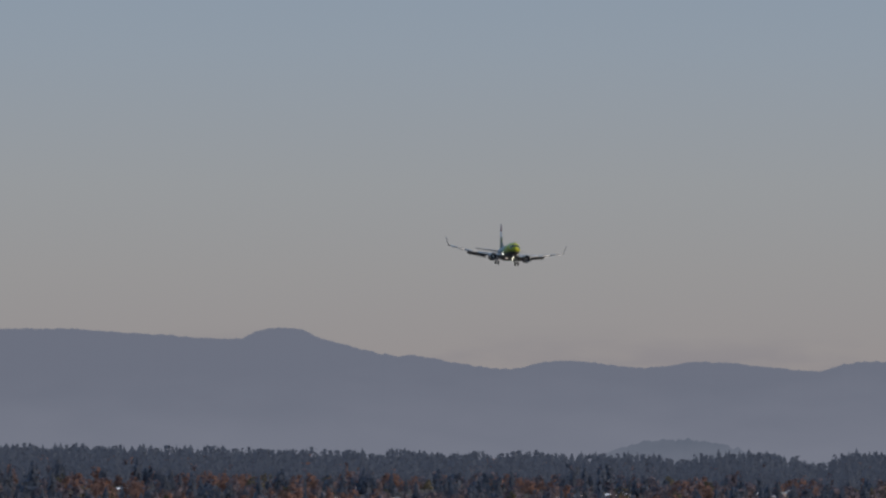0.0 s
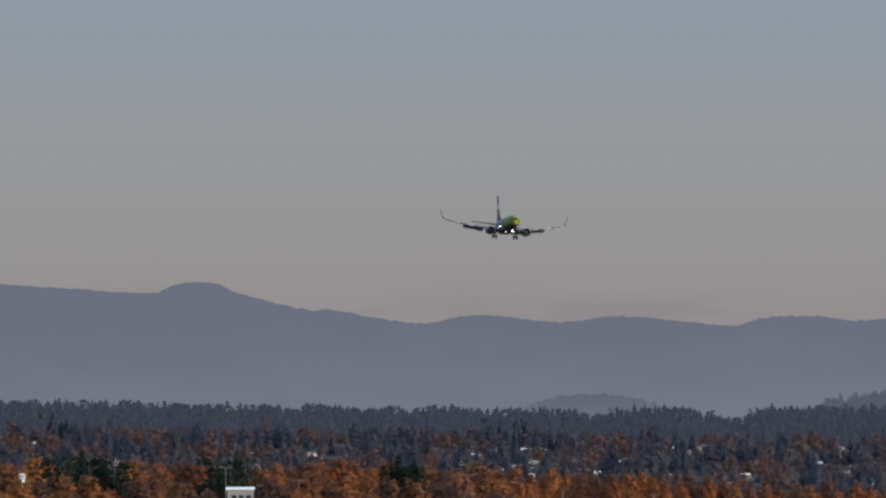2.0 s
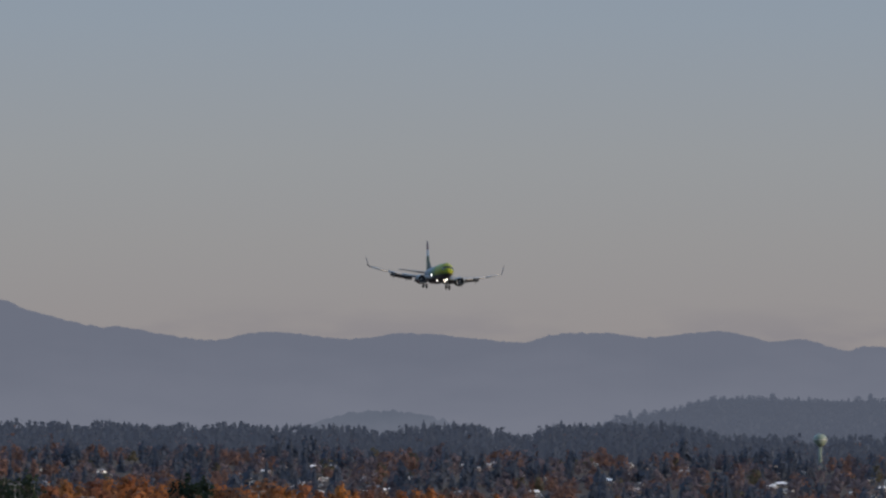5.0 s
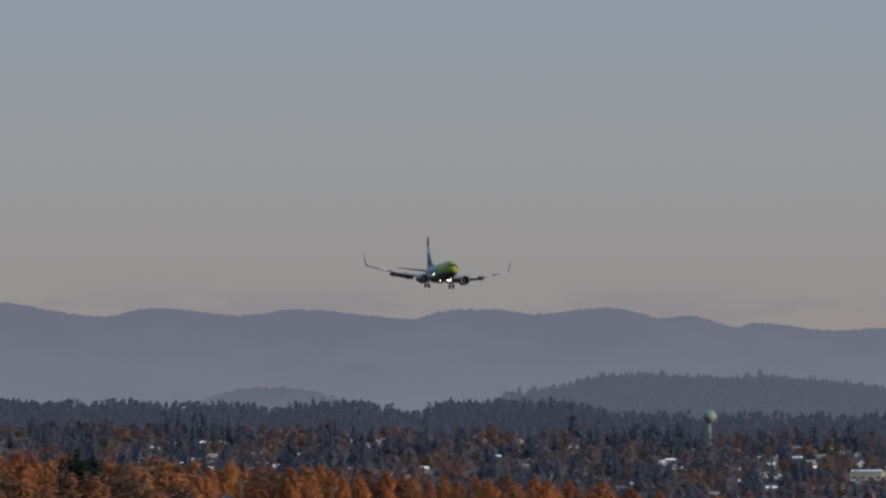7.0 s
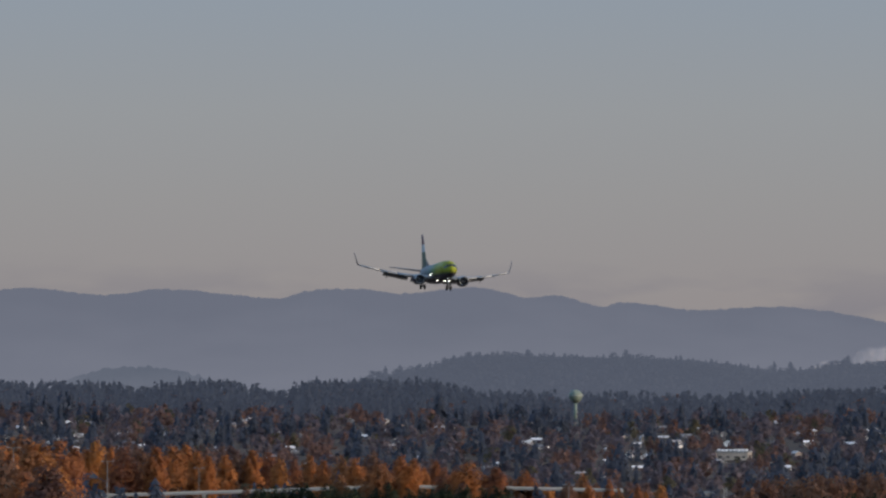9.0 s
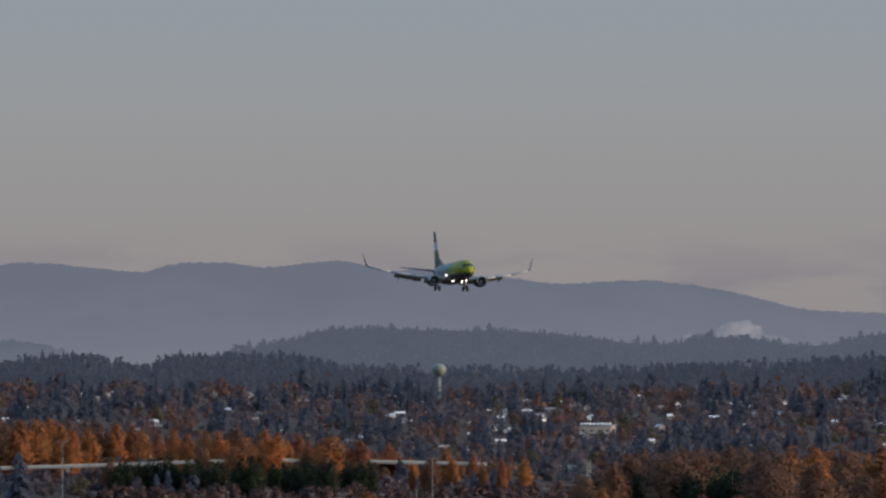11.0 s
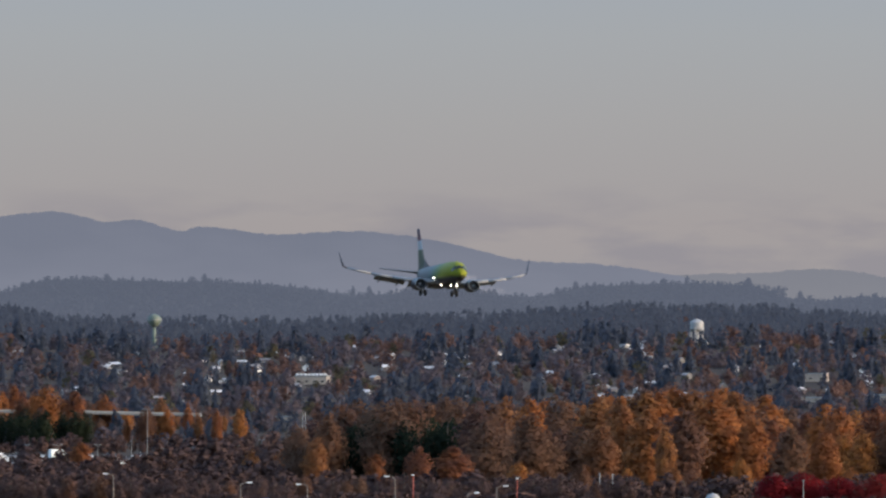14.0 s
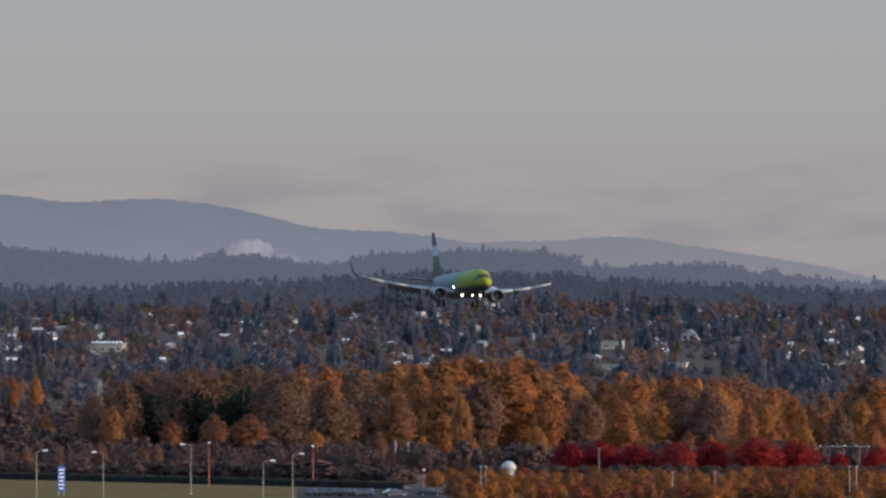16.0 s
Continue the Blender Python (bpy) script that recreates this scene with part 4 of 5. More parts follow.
    for x in (-0.45, 0.45):
        bm = bmesh.new()
        rod(bm, (x, 0, -0.2), (x, 0, 0.92), 0.08, 0.08, 8)
        part("post", bm, M_STEEL, sign)
    for k in range(6):
        bm = bmesh.new()
        w = (0.5, 0.42, 0.5, 0.36, 0.48, 0.4)[k]
        z = h - 0.5 - k * 0.68
        box(bm, -w, w, -0.18, -0.154, z - 0.3, z)
        part("writing_bar", bm, M_WHITE, sign)
    # dome
    dome = tagged(new("radome", None), "small white dome on a round base", "dome")
    dome.matrix_world = Matrix.Translation(on_ground(116, 1990))
    bm = bmesh.new()
    loft(bm, [[(r * math.cos(a), r * math.sin(a), z) for a in [2 * math.pi * k / 20 for k in range(20)]] for z, r in [(1.0, 1.45), (1.5, 1.6), (2.0, 1.5), (2.5, 1.15), (2.85, 0.6), (2.95, 0.05)]])
    part("dome", bm, M_TANK, dome, "", True)
    bm = bmesh.new()
    rod(bm, (0, 0, -0.2), (0, 0, 1.02), 1.3, 1.3, 18)
    part("base", bm, M_CONC, dome)


def build_car(paintwork, label):
    car = tagged(new("car", None), label, "car", "parked cars")
    bm = bmesh.new()
    loft(bm, [[(x, w, z0), (x, w, z1), (x, -w, z1), (x, -w, z0)] for x, w, z0, z1 in
              [(-2.2, 0.75, 0.45, 0.75), (-2.1, 0.86, 0.3, 0.92), (-1.2, 0.9, 0.25, 0.95), (0.9, 0.9, 0.25, 0.93), (1.9, 0.86, 0.28, 0.8), (2.2, 0.74, 0.4, 0.66)]])
    part("body", bm, paintwork, car)
    bm = bmesh.new()
    loft(bm, [[(x0, w, z), (x1, w, z), (x1, -w, z), (x0, -w, z)] for x0, x1, w, z in [(-1.8, 1.0, 0.84, 0.93), (-1.2, 0.35, 0.68, 1.4)]])
    part("cabin", bm, M_GLASS, car)
    bm = bmesh.new()
    box(bm, -1.18, 0.33, -0.66, 0.66, 1.4, 1.46, 0.03)
    part("roof", bm, paintwork, car)
    for x in (-1.35, 1.35):
        for s in (1, -1):
            bm = bmesh.new()
            rod(bm, (x, s * 0.7, 0.32), (x, s * 0.92, 0.32), 0.32, 0.32, 12)
            wheel = part("wheel", bm, M_TYRE, car)
            bm = bmesh.new()
            rod(bm, (x, s * 0.9, 0.32), (x, s * 0.935, 0.32), 0.19, 0.19, 8)
            part("rim", bm, M_STEEL, wheel)
    return car


def build_van():
    van = tagged(new("van", None), "white box van parked in the lot", "van", "white vans")
    bm = bmesh.new()
    box(bm, -3.0, 1.4, -1.05, 1.05, 0.6, 3.0, 0.06)
    part("box", bm, M_WHITE, van)
    bm = bmesh.new()
    loft(bm, [[(1.45, y, 0.5), (3.1, y, 0.5), (3.1, y, 1.3), (2.5, y, 2.2), (1.45, y, 2.3)] for y in (-0.95, 0.95)])
    part("cab", bm, M_WHITE, van)
    bm = bmesh.new()
    loft(bm, [[(2.2, y, 1.35), (2.75, y, 1.35), (2.4, y, 2.0), (2.2, y, 2.0)] for y in (-0.97, 0.97)])
    part("cab_window", bm, M_GLASS, van)
    for x in (-1.8, 2.2):
        for s in (1, -1):
            bm = bmesh.new()
            rod(bm, (x, s * 0.7, 0.42), (x, s * 1.0, 0.42), 0.42, 0.42, 12)
            part("wheel", bm, M_TYRE, van)
    return van


def build_vehicles():
    rng = np.random.default_rng(5)
    # the row by the lawn, parked nose to the kerb
    dark = build_car(M_CARDARK, "dark parked car in a row beside the lawn")
    for k, b in enumerate((-232, -212, -191, -172, -151, -131, -84, -22)):
        m = Matrix.Translation(on_ground(b, 1752 + rng.uniform(-2, 2) - k) + Vector((0, 0, 0.05))) @ pose(0, 0, 0, 0, 0, facing(b) + (90 if k < 6 else 5) + rng.normal() * 6)
        if k == 0:
            dark.matrix_world = m
        else:
            copy_thing(dark, m)
    spots = []
    for d in (2660, 2740, 2820, 2880):
        b = -1380.0
        while b < -470:
            b += rng.uniform(28, 75)
            spots.append((b, d + rng.uniform(-3, 3)))
    car = build_car(M_CAR, "parked car among others in the car park")
    for k, (b, d) in enumerate(spots):
        m = Matrix.Translation(on_ground(b, d) + Vector((0, 0, 0.05))) @ pose(0, 0, 0, 0, 0, facing(b) + rng.choice([0, 180]) + rng.normal() * 12)
        if k == 0:
            car.matrix_world = m
        else:
            copy_thing(car, m)
    van = build_van()
    for k, (b, d) in enumerate(((-1148, 2790), (-940, 2700), (-573, 2450), (-1040, 2860))):
        m = Matrix.Translation(on_ground(b, d) + Vector((0, 0, 0.05))) @ pose(0, 0, 0, 0, 0, facing(b) + 8 * k)
        if k == 0:
            van.matrix_world = m
        else:
            copy_thing(van, m)


def build_block():
    """The tall pale block among the trees."""
    b, d = -2270, 2410
    p = on_ground(b, d)
    h = EYE - (183 - LEVEL) * d * STEP - p.z
    t = tagged(new("tower_block", None), "pale concrete block with dark openings under its roof", "building")
    t.matrix_world = Matrix.Translation(p) @ pose(0, 0, 0, 0, 0, facing(b))
    bm = bmesh.new()
    box(bm, -3.3, 3.3, -3, 4, -0.2, h - 0.6)
    part("wall", bm, M_CONC, t)
    bm = bmesh.new()
    loft(bm, [[(x, -3.3, h - 0.59), (x, 4.3, h - 0.59), (x, 4.3, h - 0.25), (x, 0.5, h + 0.15), (x, -3.3, h - 0.25)] for x in (-3.6, 3.6)])
    part("roof", bm, M_WHITE, t)
    for x in (-1.6, 0.2, 2.0):
        bm = bmesh.new()
        box(bm, x - 0.6, x + 0.6, -3.06, -2.9, h - 3.6, h - 1.9)
        part("opening", bm, M_GLASS, t)
    for k in range(4):
        for x in (-1.6, 0.2, 2.0):
            bm = bmesh.new()
            box(bm, x - 0.5, x + 0.5, -3.05, -2.9, 2.5 + 4 * k, 4.0 + 4 * k)
            part("window", bm, M_GLASS, t)


def build_shrubs():
    rng = np.random.default_rng(21)
    # clipped hedge behind the lawn: a dense core clad in leaf clumps
    n = 7000
    b = rng.uniform(-1100, -70, n)
    z = rng.uniform(0.05, 1.4, n)
    d = hedge_line(b) + rng.uniform(-0.75, 0.75, n)
    c = np.stack([d * np.sin(b * STEP), d * np.cos(b * STEP), z], 1)
    nm = np.stack([rng.normal(0, 0.4, n), -np.ones(n), z * 0.8], 1)
    v, f = quads(c, nm, rng.uniform(0.3, 0.6, n), rng)
    verts, faces = v.tolist(), f.tolist()
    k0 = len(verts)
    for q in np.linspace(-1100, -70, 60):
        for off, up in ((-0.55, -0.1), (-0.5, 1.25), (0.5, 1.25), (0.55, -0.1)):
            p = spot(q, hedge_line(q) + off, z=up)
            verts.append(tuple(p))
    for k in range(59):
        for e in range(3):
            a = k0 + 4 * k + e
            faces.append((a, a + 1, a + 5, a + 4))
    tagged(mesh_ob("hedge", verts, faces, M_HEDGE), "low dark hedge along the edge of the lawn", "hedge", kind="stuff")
    kinds = []
    for i in range(4):
        r = np.random.default_rng(70 + i)
        kinds.append(leaf_mesh("foliage", crown_shape(r, 3.4, 5.0, -0.2, 10, 1100, 0.27, 0.7), M_BUSH))
    stem = bmesh.new()
    for k in range(5):
        a = k * 1.26
        rod(stem, (0.1 * math.cos(a), 0.1 * math.sin(a), -0.2), (0.9 * math.cos(a), 0.9 * math.sin(a), 2.0), 0.07, 0.03, 5)
    sm = bpy.data.meshes.new("stems")
    stem.to_mesh(sm)
    stem.free()
    sm.materials.append(M_BARK)
    for d0, s0 in ((1910, 0.8), (1850, 0.95), (1795, 0.9), (1745, 0.9), (1700, 0.95)):
        bb = -45.0 if d0 > 1800 else -10.0
        while bb < 880:
            bb += rng.uniform(24, 40)
            p = on_ground(bb, d0 + rng.uniform(-12, 12))
            s = s0 * rng.uniform(0.85, 1.2)
            t = tagged(new("shrub", None), "rounded orange and rust autumn shrub", "shrub", "autumn shrubs")
            t.matrix_world = pose(p.x, p.y, p.z, 0, 0, rng.uniform(0, 360)) @ Matrix.Diagonal((s * 1.15, s * 1.15, s, 1))
            new("foliage", kinds[rng.integers(4)]).parent = t
            new("stems", sm).parent = t


def build_smoke():
    """A thin plume rising behind the hill."""
    rng = np.random.default_rng(2)
    bm = bmesh.new()
    for b, v, r, wide, tall in ((-344, 3, 5.4, 1.9, 0.9), (-341, 2, 4.2, 1.9, 0.95), (-338, 0, 3.0, 1.8, 1.0), (-404, 17, 3.4, 3.4, 0.7), (-290, 18, 3.0, 3.2, 0.7)):
        p = spot(b, 4655 + rng.uniform(-4, 4), v)
        made = bmesh.ops.create_icosphere(bm, subdivisions=4, radius=r, matrix=Matrix.Translation(p) @ Matrix.Diagonal((wide, 1, tall, 1)))
        for q in made["verts"]:
            q.co += (q.co - p) * (0.5 * noise.noise(q.co * 0.16) + 0.3 * noise.noise(q.co * 0.45))
    me = bpy.data.meshes.new("smoke_plume")
    for f in bm.faces:
        f.smooth = True
    bm.to_mesh(me)
    bm.free()
    me.materials.append(M_PUFF)
    tagged(new("smoke_plume", me), "thin pale plume of smoke behind the hill", "smoke", kind="stuff")


M_TYRE = material("tyre_rubber", [(0.012, 0.012, 0.012), (0.022, 0.022, 0.022)], 0.9, 3.0, 3)
patch("lawn", -1250, -256, 1640, hedge_line(-1250) - 1.5, 0.03, M_GRASS, "dry yellow-green mown lawn", "lawn", along=True)
patch("car_park", -1500, -440, 2600, 2910, 0.03, M_ASPH, "worn grey asphalt car park", "car park", 40)
patch("service_road", -258, -10, 1700, 1830, 0.035, M_ASPH, "dark asphalt service road", "road")
patch("access_road", -1300, -60, hedge_line(-1300) + 16, hedge_line(-1300) + 23, 0.04, M_ROAD, "pale access road behind the hedge", "road", 40, along="both")
build_houses()
build_hall(-592, 3560, 12, 7, 3.0, "long cream school building with a row of roof vents", vents=8)
build_hall(300, 3560, 8, 4, 2.8, "cream two-storey hall lit by the sun")
build_hall(437, 3640, 5, 7, 4.2, "white gabled hall among firs", gable=True)
build_hall(410, 3400, 9, 4, 1.6, "long low white-roofed shed")
build_hall(290, 3380, 8, 4, 1.5, "long low white-roofed shed")
build_hall(-640, 3250, 6, 4, 1.1, "small low white-roofed shed")
build_water_towers()
build_flyover()
build_posts()
build_vehicles()
build_block()
build_shrubs()
build_smoke()


# ---- the airliner ----
def paint(name, stops, axis, rough=0.55, edge=0.0, belly=None):
    """Glossy livery paint in fields along one axis of the aircraft, with faint grime."""
    m = bpy.data.materials.new(name)
    m.use_nodes = True
    n, l = m.node_tree.nodes, m.node_tree.links
    b = n["Principled BSDF"]
    b.inputs["Roughness"].default_value, b.inputs["Coat Weight"].default_value = rough, 0.0
    b.inputs["Specular IOR Level"].default_value = 0.1
    tc = n.new("ShaderNodeTexCoord")
    sep = n.new("ShaderNodeSeparateXYZ")
    l.new(tc.outputs["Object"], sep.inputs[0])
    no = n.new("ShaderNodeTexNoise")
    no.inputs["Scale"].default_value = 0.5
    l.new(tc.outputs["Object"], no.inputs["Vector"])
    ad = n.new("ShaderNodeMath")
    ad.operation = "MULTIPLY_ADD"
    ad.inputs[1].default_value = edge
    l.new(no.outputs[0], ad.inputs[0])
    l.new(sep.outputs[axis], ad.inputs[2])
    mr = n.new("ShaderNodeMapRange")
    mr.inputs["From Min"].default_value, mr.inputs["From Max"].default_value = stops[0][0], stops[-1][0]
    l.new(ad.outputs[0], mr.inputs["Value"])
    ramp = n.new("ShaderNodeValToRGB")
    el = ramp.color_ramp.elements
    for i, (s, c) in enumerate(stops):
        p = (s - stops[0][0]) / (stops[-1][0] - stops[0][0])
        e = el[i] if i < 2 else el.new(p)
        e.position, e.color = p, (*c, 1)
    l.new(mr.outputs[0], ramp.inputs[0])
    l.new(ramp.outputs[0], b.inputs["Base Color"])
    if belly:
        low = n.new("ShaderNodeMapRange")
        low.inputs["From Min"].default_value, low.inputs["From Max"].default_value = -0.55, -1.15
        l.new(sep.outputs[2], low.inputs["Value"])
        mx = n.new("ShaderNodeMix")
        mx.data_type = "RGBA"
        mx.inputs["B"].default_value = (*belly, 1)
        l.new(low.outputs[0], mx.inputs["Factor"])
        l.new(ramp.outputs[0], mx.inputs["A"])
        l.new(mx.outputs["Result"], b.inputs["Base Color"])
    return m


LIME, PALE, NAVY, WINE = (0.145, 0.155, 0.008), (0.092, 0.098, 0.110), (0.03, 0.035, 0.06), (0.10, 0.03, 0.035)
M_BODY = paint("livery_body", [(-19, (0.10, 0.115, 0.12)), (-2, PALE), (3.0, (0.08, 0.11, 0.11)), (6.5, (0.07, 0.11, 0.065)), (9.5, (0.085, 0.125, 0.015)), (13, LIME), (20, LIME)], 0, edge=3.0, belly=(0.035, 0.03, 0.038))
M_FIN = paint("livery_fin", [(1.5, (0.048, 0.054, 0.045)), (5.4, (0.075, 0.083, 0.05)), (5.5, (0.30, 0.30, 0.305)), (7.1, (0.30, 0.30, 0.305)), (7.2, WINE), (9.6, NAVY)], 2)
M_WING = material("wing_grey", [(0.11, 0.115, 0.12), (0.15, 0.155, 0.16)], 0.5, 0.6, 4, spec=0.2)
M_NACELLE = material("nacelle_navy", [(0.018, 0.02, 0.032), (0.03, 0.032, 0.045)], 0.4, 0.8, 3, spec=0.2)
M_WINGLET = material("winglet_navy", [(0.03, 0.032, 0.045), (0.045, 0.045, 0.06)], 0.6, 0.8, 3, spec=0.15)
M_SLAT = material("polished_slat", [(0.19, 0.185, 0.18), (0.25, 0.24, 0.23)], 0.45, 0.8, 3, spec=0.1)
M_METAL = material("bare_metal", [(0.20, 0.20, 0.205), (0.27, 0.265, 0.26)], 0.3, 1.0, 3, metal=1.0)
M_DARK = material("dark_fan", [(0.01, 0.01, 0.012), (0.03, 0.03, 0.035)], 0.5, 2.0, 3)
M_STRUT = material("strut", [(0.45, 0.46, 0.47), (0.55, 0.55, 0.56)], 0.4, 2.0, 3)
M_PANE = material("cockpit_glass", [(0.008, 0.009, 0.012), (0.014, 0.015, 0.018)], 0.12, 1.0, 2, spec=0.15)
M_LAMP = glow("landing_light", (1.0, 0.93, 0.80), 9.0)


def foil(chord_le, span_p, chord, thick, up=(0, 0, 1)):
    """An aerofoil ring: leading edge at chord_le, running aft along -x."""
    pts = []
    prof = [(0, 0), (0.04, 0.5), (0.2, 0.95), (0.4, 1.0), (0.7, 0.6), (1.0, 0.05), (0.7, -0.28), (0.4, -0.5), (0.2, -0.5), (0.04, -0.3)]
    up = Vector(up)
    for f, h in prof:
        pts.append(Vector(chord_le) + Vector((-f * chord, 0, 0)) + up * (h * thick * chord * 0.6))
    return pts


def build_airliner():
    air = tagged(new("airliner", None), "twin-engine airliner with lime-green nose, gear and flaps down", "airliner")
    # fuselage: nose at x 19.6, tail cone at -18.4
    bm = bmesh.new()
    rings = []
    prof = [(19.6, 0.05, -0.55), (19.4, 0.45, -0.5), (18.9, 0.85, -0.42), (18.2, 1.2, -0.3), (17.2, 1.52, -0.14), (16.0, 1.76, -0.02), (14.5, 1.9, 0), (12, 1.95, 0), (8, 1.95, 0),
            (4, 1.95, 0), (0, 1.95, 0), (-4, 1.95, 0), (-7, 1.93, 0.03), (-10, 1.7, 0.25), (-13, 1.3, 0.6), (-16, 0.8, 0.98), (-18, 0.4, 1.22), (-18.5, 0.2, 1.3)]
    for x, r, zc in prof:
        rings.append([(x, r * 0.965 * math.cos(a), zc + r * 1.03 * math.sin(a)) for a in [2 * math.pi * k / 28 for k in range(28)]])
    loft(bm, rings)
    part("fuselage", bm, M_BODY, air, "lime-green nose blending into a pale body", True)
    bm = bmesh.new()
    rings = [[(x, w * math.cos(a), -1.55 + h * math.sin(a)) for a in [2 * math.pi * k / 16 for k in range(16)]] for x, w, h in
             [(6.8, 0.3, 0.15), (5.5, 1.5, 0.55), (3, 2.0, 0.75), (-2, 2.0, 0.75), (-4, 1.5, 0.5), (-5.5, 0.3, 0.15)]]
    loft(bm, rings)
    part("belly_fairing", bm, M_NACELLE, air, "dark belly fairing", True)
    for s in (1, -1):
        # windscreen panes, lying on the skin of the nose
        for f0, f1, xa, xb in ((0.03, 0.52, 18.85, 18.1), (0.58, 1.0, 18.6, 17.65), (1.05, 1.4, 18.1, 17.3)):
            bm = bmesh.new()
            outer, inner = [], []
            for x, f in ((xa, f0), (xa - 0.12, f1), (xb - 0.15, f1), (xb, f0)):
                r, zc = curve([(-q[0], q[1]) for q in prof], -x), curve([(-q[0], q[2]) for q in prof], -x)
                for ring_pts, k in ((outer, 1.03), (inner, 0.95)):
                    ring_pts.append((x + 0.02, s * r * k * 0.965 * math.sin(f), zc + r * k * 1.03 * math.cos(f)))
            loft(bm, [outer, inner])
            part("cockpit_window", bm, M_PANE, air)
        # wing with dihedral and sweep
        bm = bmesh.new()
        st = [(1.2, 6.9, 8.6, -1.45, 0.15), (5.6, 3.6, 5.2, -1.08, 0.13), (10.5, 0.9, 3.6, -0.4, 0.12), (14.5, -1.3, 2.4, 0.42, 0.11), (16.7, -2.5, 1.7, 0.97, 0.11)]
        loft(bm, [foil((x, s * y, z), 0, c, t) for y, x, c, z, t in st])
        wing = part("wing", bm, M_WING, air, "", True)
        wing.scale = (1.0, 0.977, 1.0)
        bm = bmesh.new()
        st = [(16.7, -2.5, 1.7, 0.97, (0, 0, 1)), (17.15, -2.9, 1.45, 1.25, (0, -s * 0.6, 0.8)), (17.4, -3.3, 1.2, 1.95, (0, -s, 0.3)), (17.85, -4.3, 0.55, 3.75, (0, -s, 0.2))]
        loft(bm, [foil((x, s * y, z), 0, c, 0.11, u) for y, x, c, z, u in st])
        part("winglet", bm, M_WINGLET, wing, "dark blended winglet", True)
        # drooped polished slats along the leading edge
        for y0, y1 in ((2.3, 4.1), (5.7, 8.9), (9.0, 12.6), (12.7, 16.5)):
            bm = bmesh.new()
            ring = []
            for y in (y0, y1):
                x = curve([(1.2, 6.9), (5.6, 3.6), (10.5, 0.9), (14.5, -1.3), (16.7, -2.5)], y)
                z = curve([(1.2, -1.45), (5.6, -1.08), (10.5, -0.4), (14.5, 0.42), (16.7, 0.97)], y)
                k = 1.0 - 0.45 * y / 17
                ring.append([(x + 0.32 * k, s * y, z - 0.34 * k), (x + 0.40 * k, s * y, z - 0.16 * k), (x + 0.26 * k, s * y, z + 0.06 * k), (x - 0.25 * k, s * y, z + 0.30 * k), (x - 0.1 * k, s * y, z + 0.12 * k), (x + 0.12 * k, s * y, z - 0.1 * k)])
            loft(bm, ring)
            part("slat", bm, M_SLAT, wing, "bright polished leading-edge slat", True)
        # flaps down, in two runs
        for y0, y1, c in ((2.1, 5.3, 1.9), (6.0, 11.4, 1.5)):
            bm = bmesh.new()
            ring = []
            for y in (y0, y1):
                x = curve([(1.2, -1.5), (5.6, -1.5), (10.5, -2.6), (14.5, -3.6)], y)
                z = curve([(1.2, -1.7), (5.6, -1.33), (10.5, -0.6), (14.5, 0.3)], y)
                ring.append([(x, s * y, z + 0.3), (x - c * 0.85, s * y, z + 0.1 - c * 0.28), (x - c * 0.87, s * y, z + 0.05 - c * 0.32), (x + 0.1, s * y, z + 0.02)])
            loft(bm, ring)
            part("flap", bm, M_SLAT, wing)
        for y in (7.4, 10.6):
            bm = bmesh.new()
            x = curve([(1.2, -0.2), (5.6, 0.2), (10.5, -1.2)], y)
            z = curve([(1.2, -1.9), (5.6, -1.53), (10.5, -0.8)], y)
            loft(bm, [[(xx, s * y + r * math.cos(a), zz + 1.6 * r * math.sin(a)) for a in [k * math.pi / 4 for k in range(8)]] for xx, zz, r in
                      [(x + 1.2, z + 0.15, 0.05), (x, z + 0.1, 0.15), (x - 1.6, z - 0.15, 0.15), (x - 2.8, z - 0.6, 0.05)]])
            part("flap_fairing", bm, M_WING, wing, "", True)
        # stabiliser
        bm = bmesh.new()
        loft(bm, [foil((x, s * y, z), 0, c, 0.1) for y, x, c, z in [(0.4, -12.9, 4.2, 1.1), (3.5, -15.0, 2.9, 1.45), (7.15, -17.4, 1.5, 1.85)]])
        part("stabiliser", bm, M_WING, air, "", True)
        # engine
        bm = bmesh.new()
        ey, ez = s * 4.83, -1.9
        def ring(x, r, flat=1.0):
            return [(x, ey + r * 1.14 * math.cos(a), ez + r * 1.08 * math.sin(a) * (flat if math.sin(a) < 0 else 1)) for a in [2 * math.pi * k / 24 for k in range(24)]]
        loft(bm, [ring(7.55, 0.93, 0.92), ring(6.9, 1.06, 0.93), ring(5.8, 1.1, 0.95), ring(4.4, 1.02, 0.97), ring(3.3, 0.85), ring(3.3, 0.7), ring(6.0, 0.78), ring(7.55, 0.80, 0.92)], caps=False)
        nac = part("engine", bm, M_NACELLE, air, "dark navy engine nacelle", True)
        bm = bmesh.new()
        loft(bm, [ring(7.5, 0.97, 0.92), ring(7.68, 0.93, 0.92), ring(7.74, 0.87, 0.92), ring(7.68, 0.81, 0.92), ring(7.3, 0.78, 0.92), ring(7.3, 0.86, 0.92)], caps=False)
        part("intake_lip", bm, M_METAL, nac, "bright polished intake lip", True)
        bm = bmesh.new()
        loft(bm, [ring(6.75, 0.78), ring(6.7, 0.78)])
        part("fan", bm, M_DARK, nac)
        bm = bmesh.new()
        rod(bm, (6.7, ey, ez), (7.2, ey, ez), 0.26, 0.03, 12)
        part("spinner", bm, M_STRUT, nac)
        bm = bmesh.new()
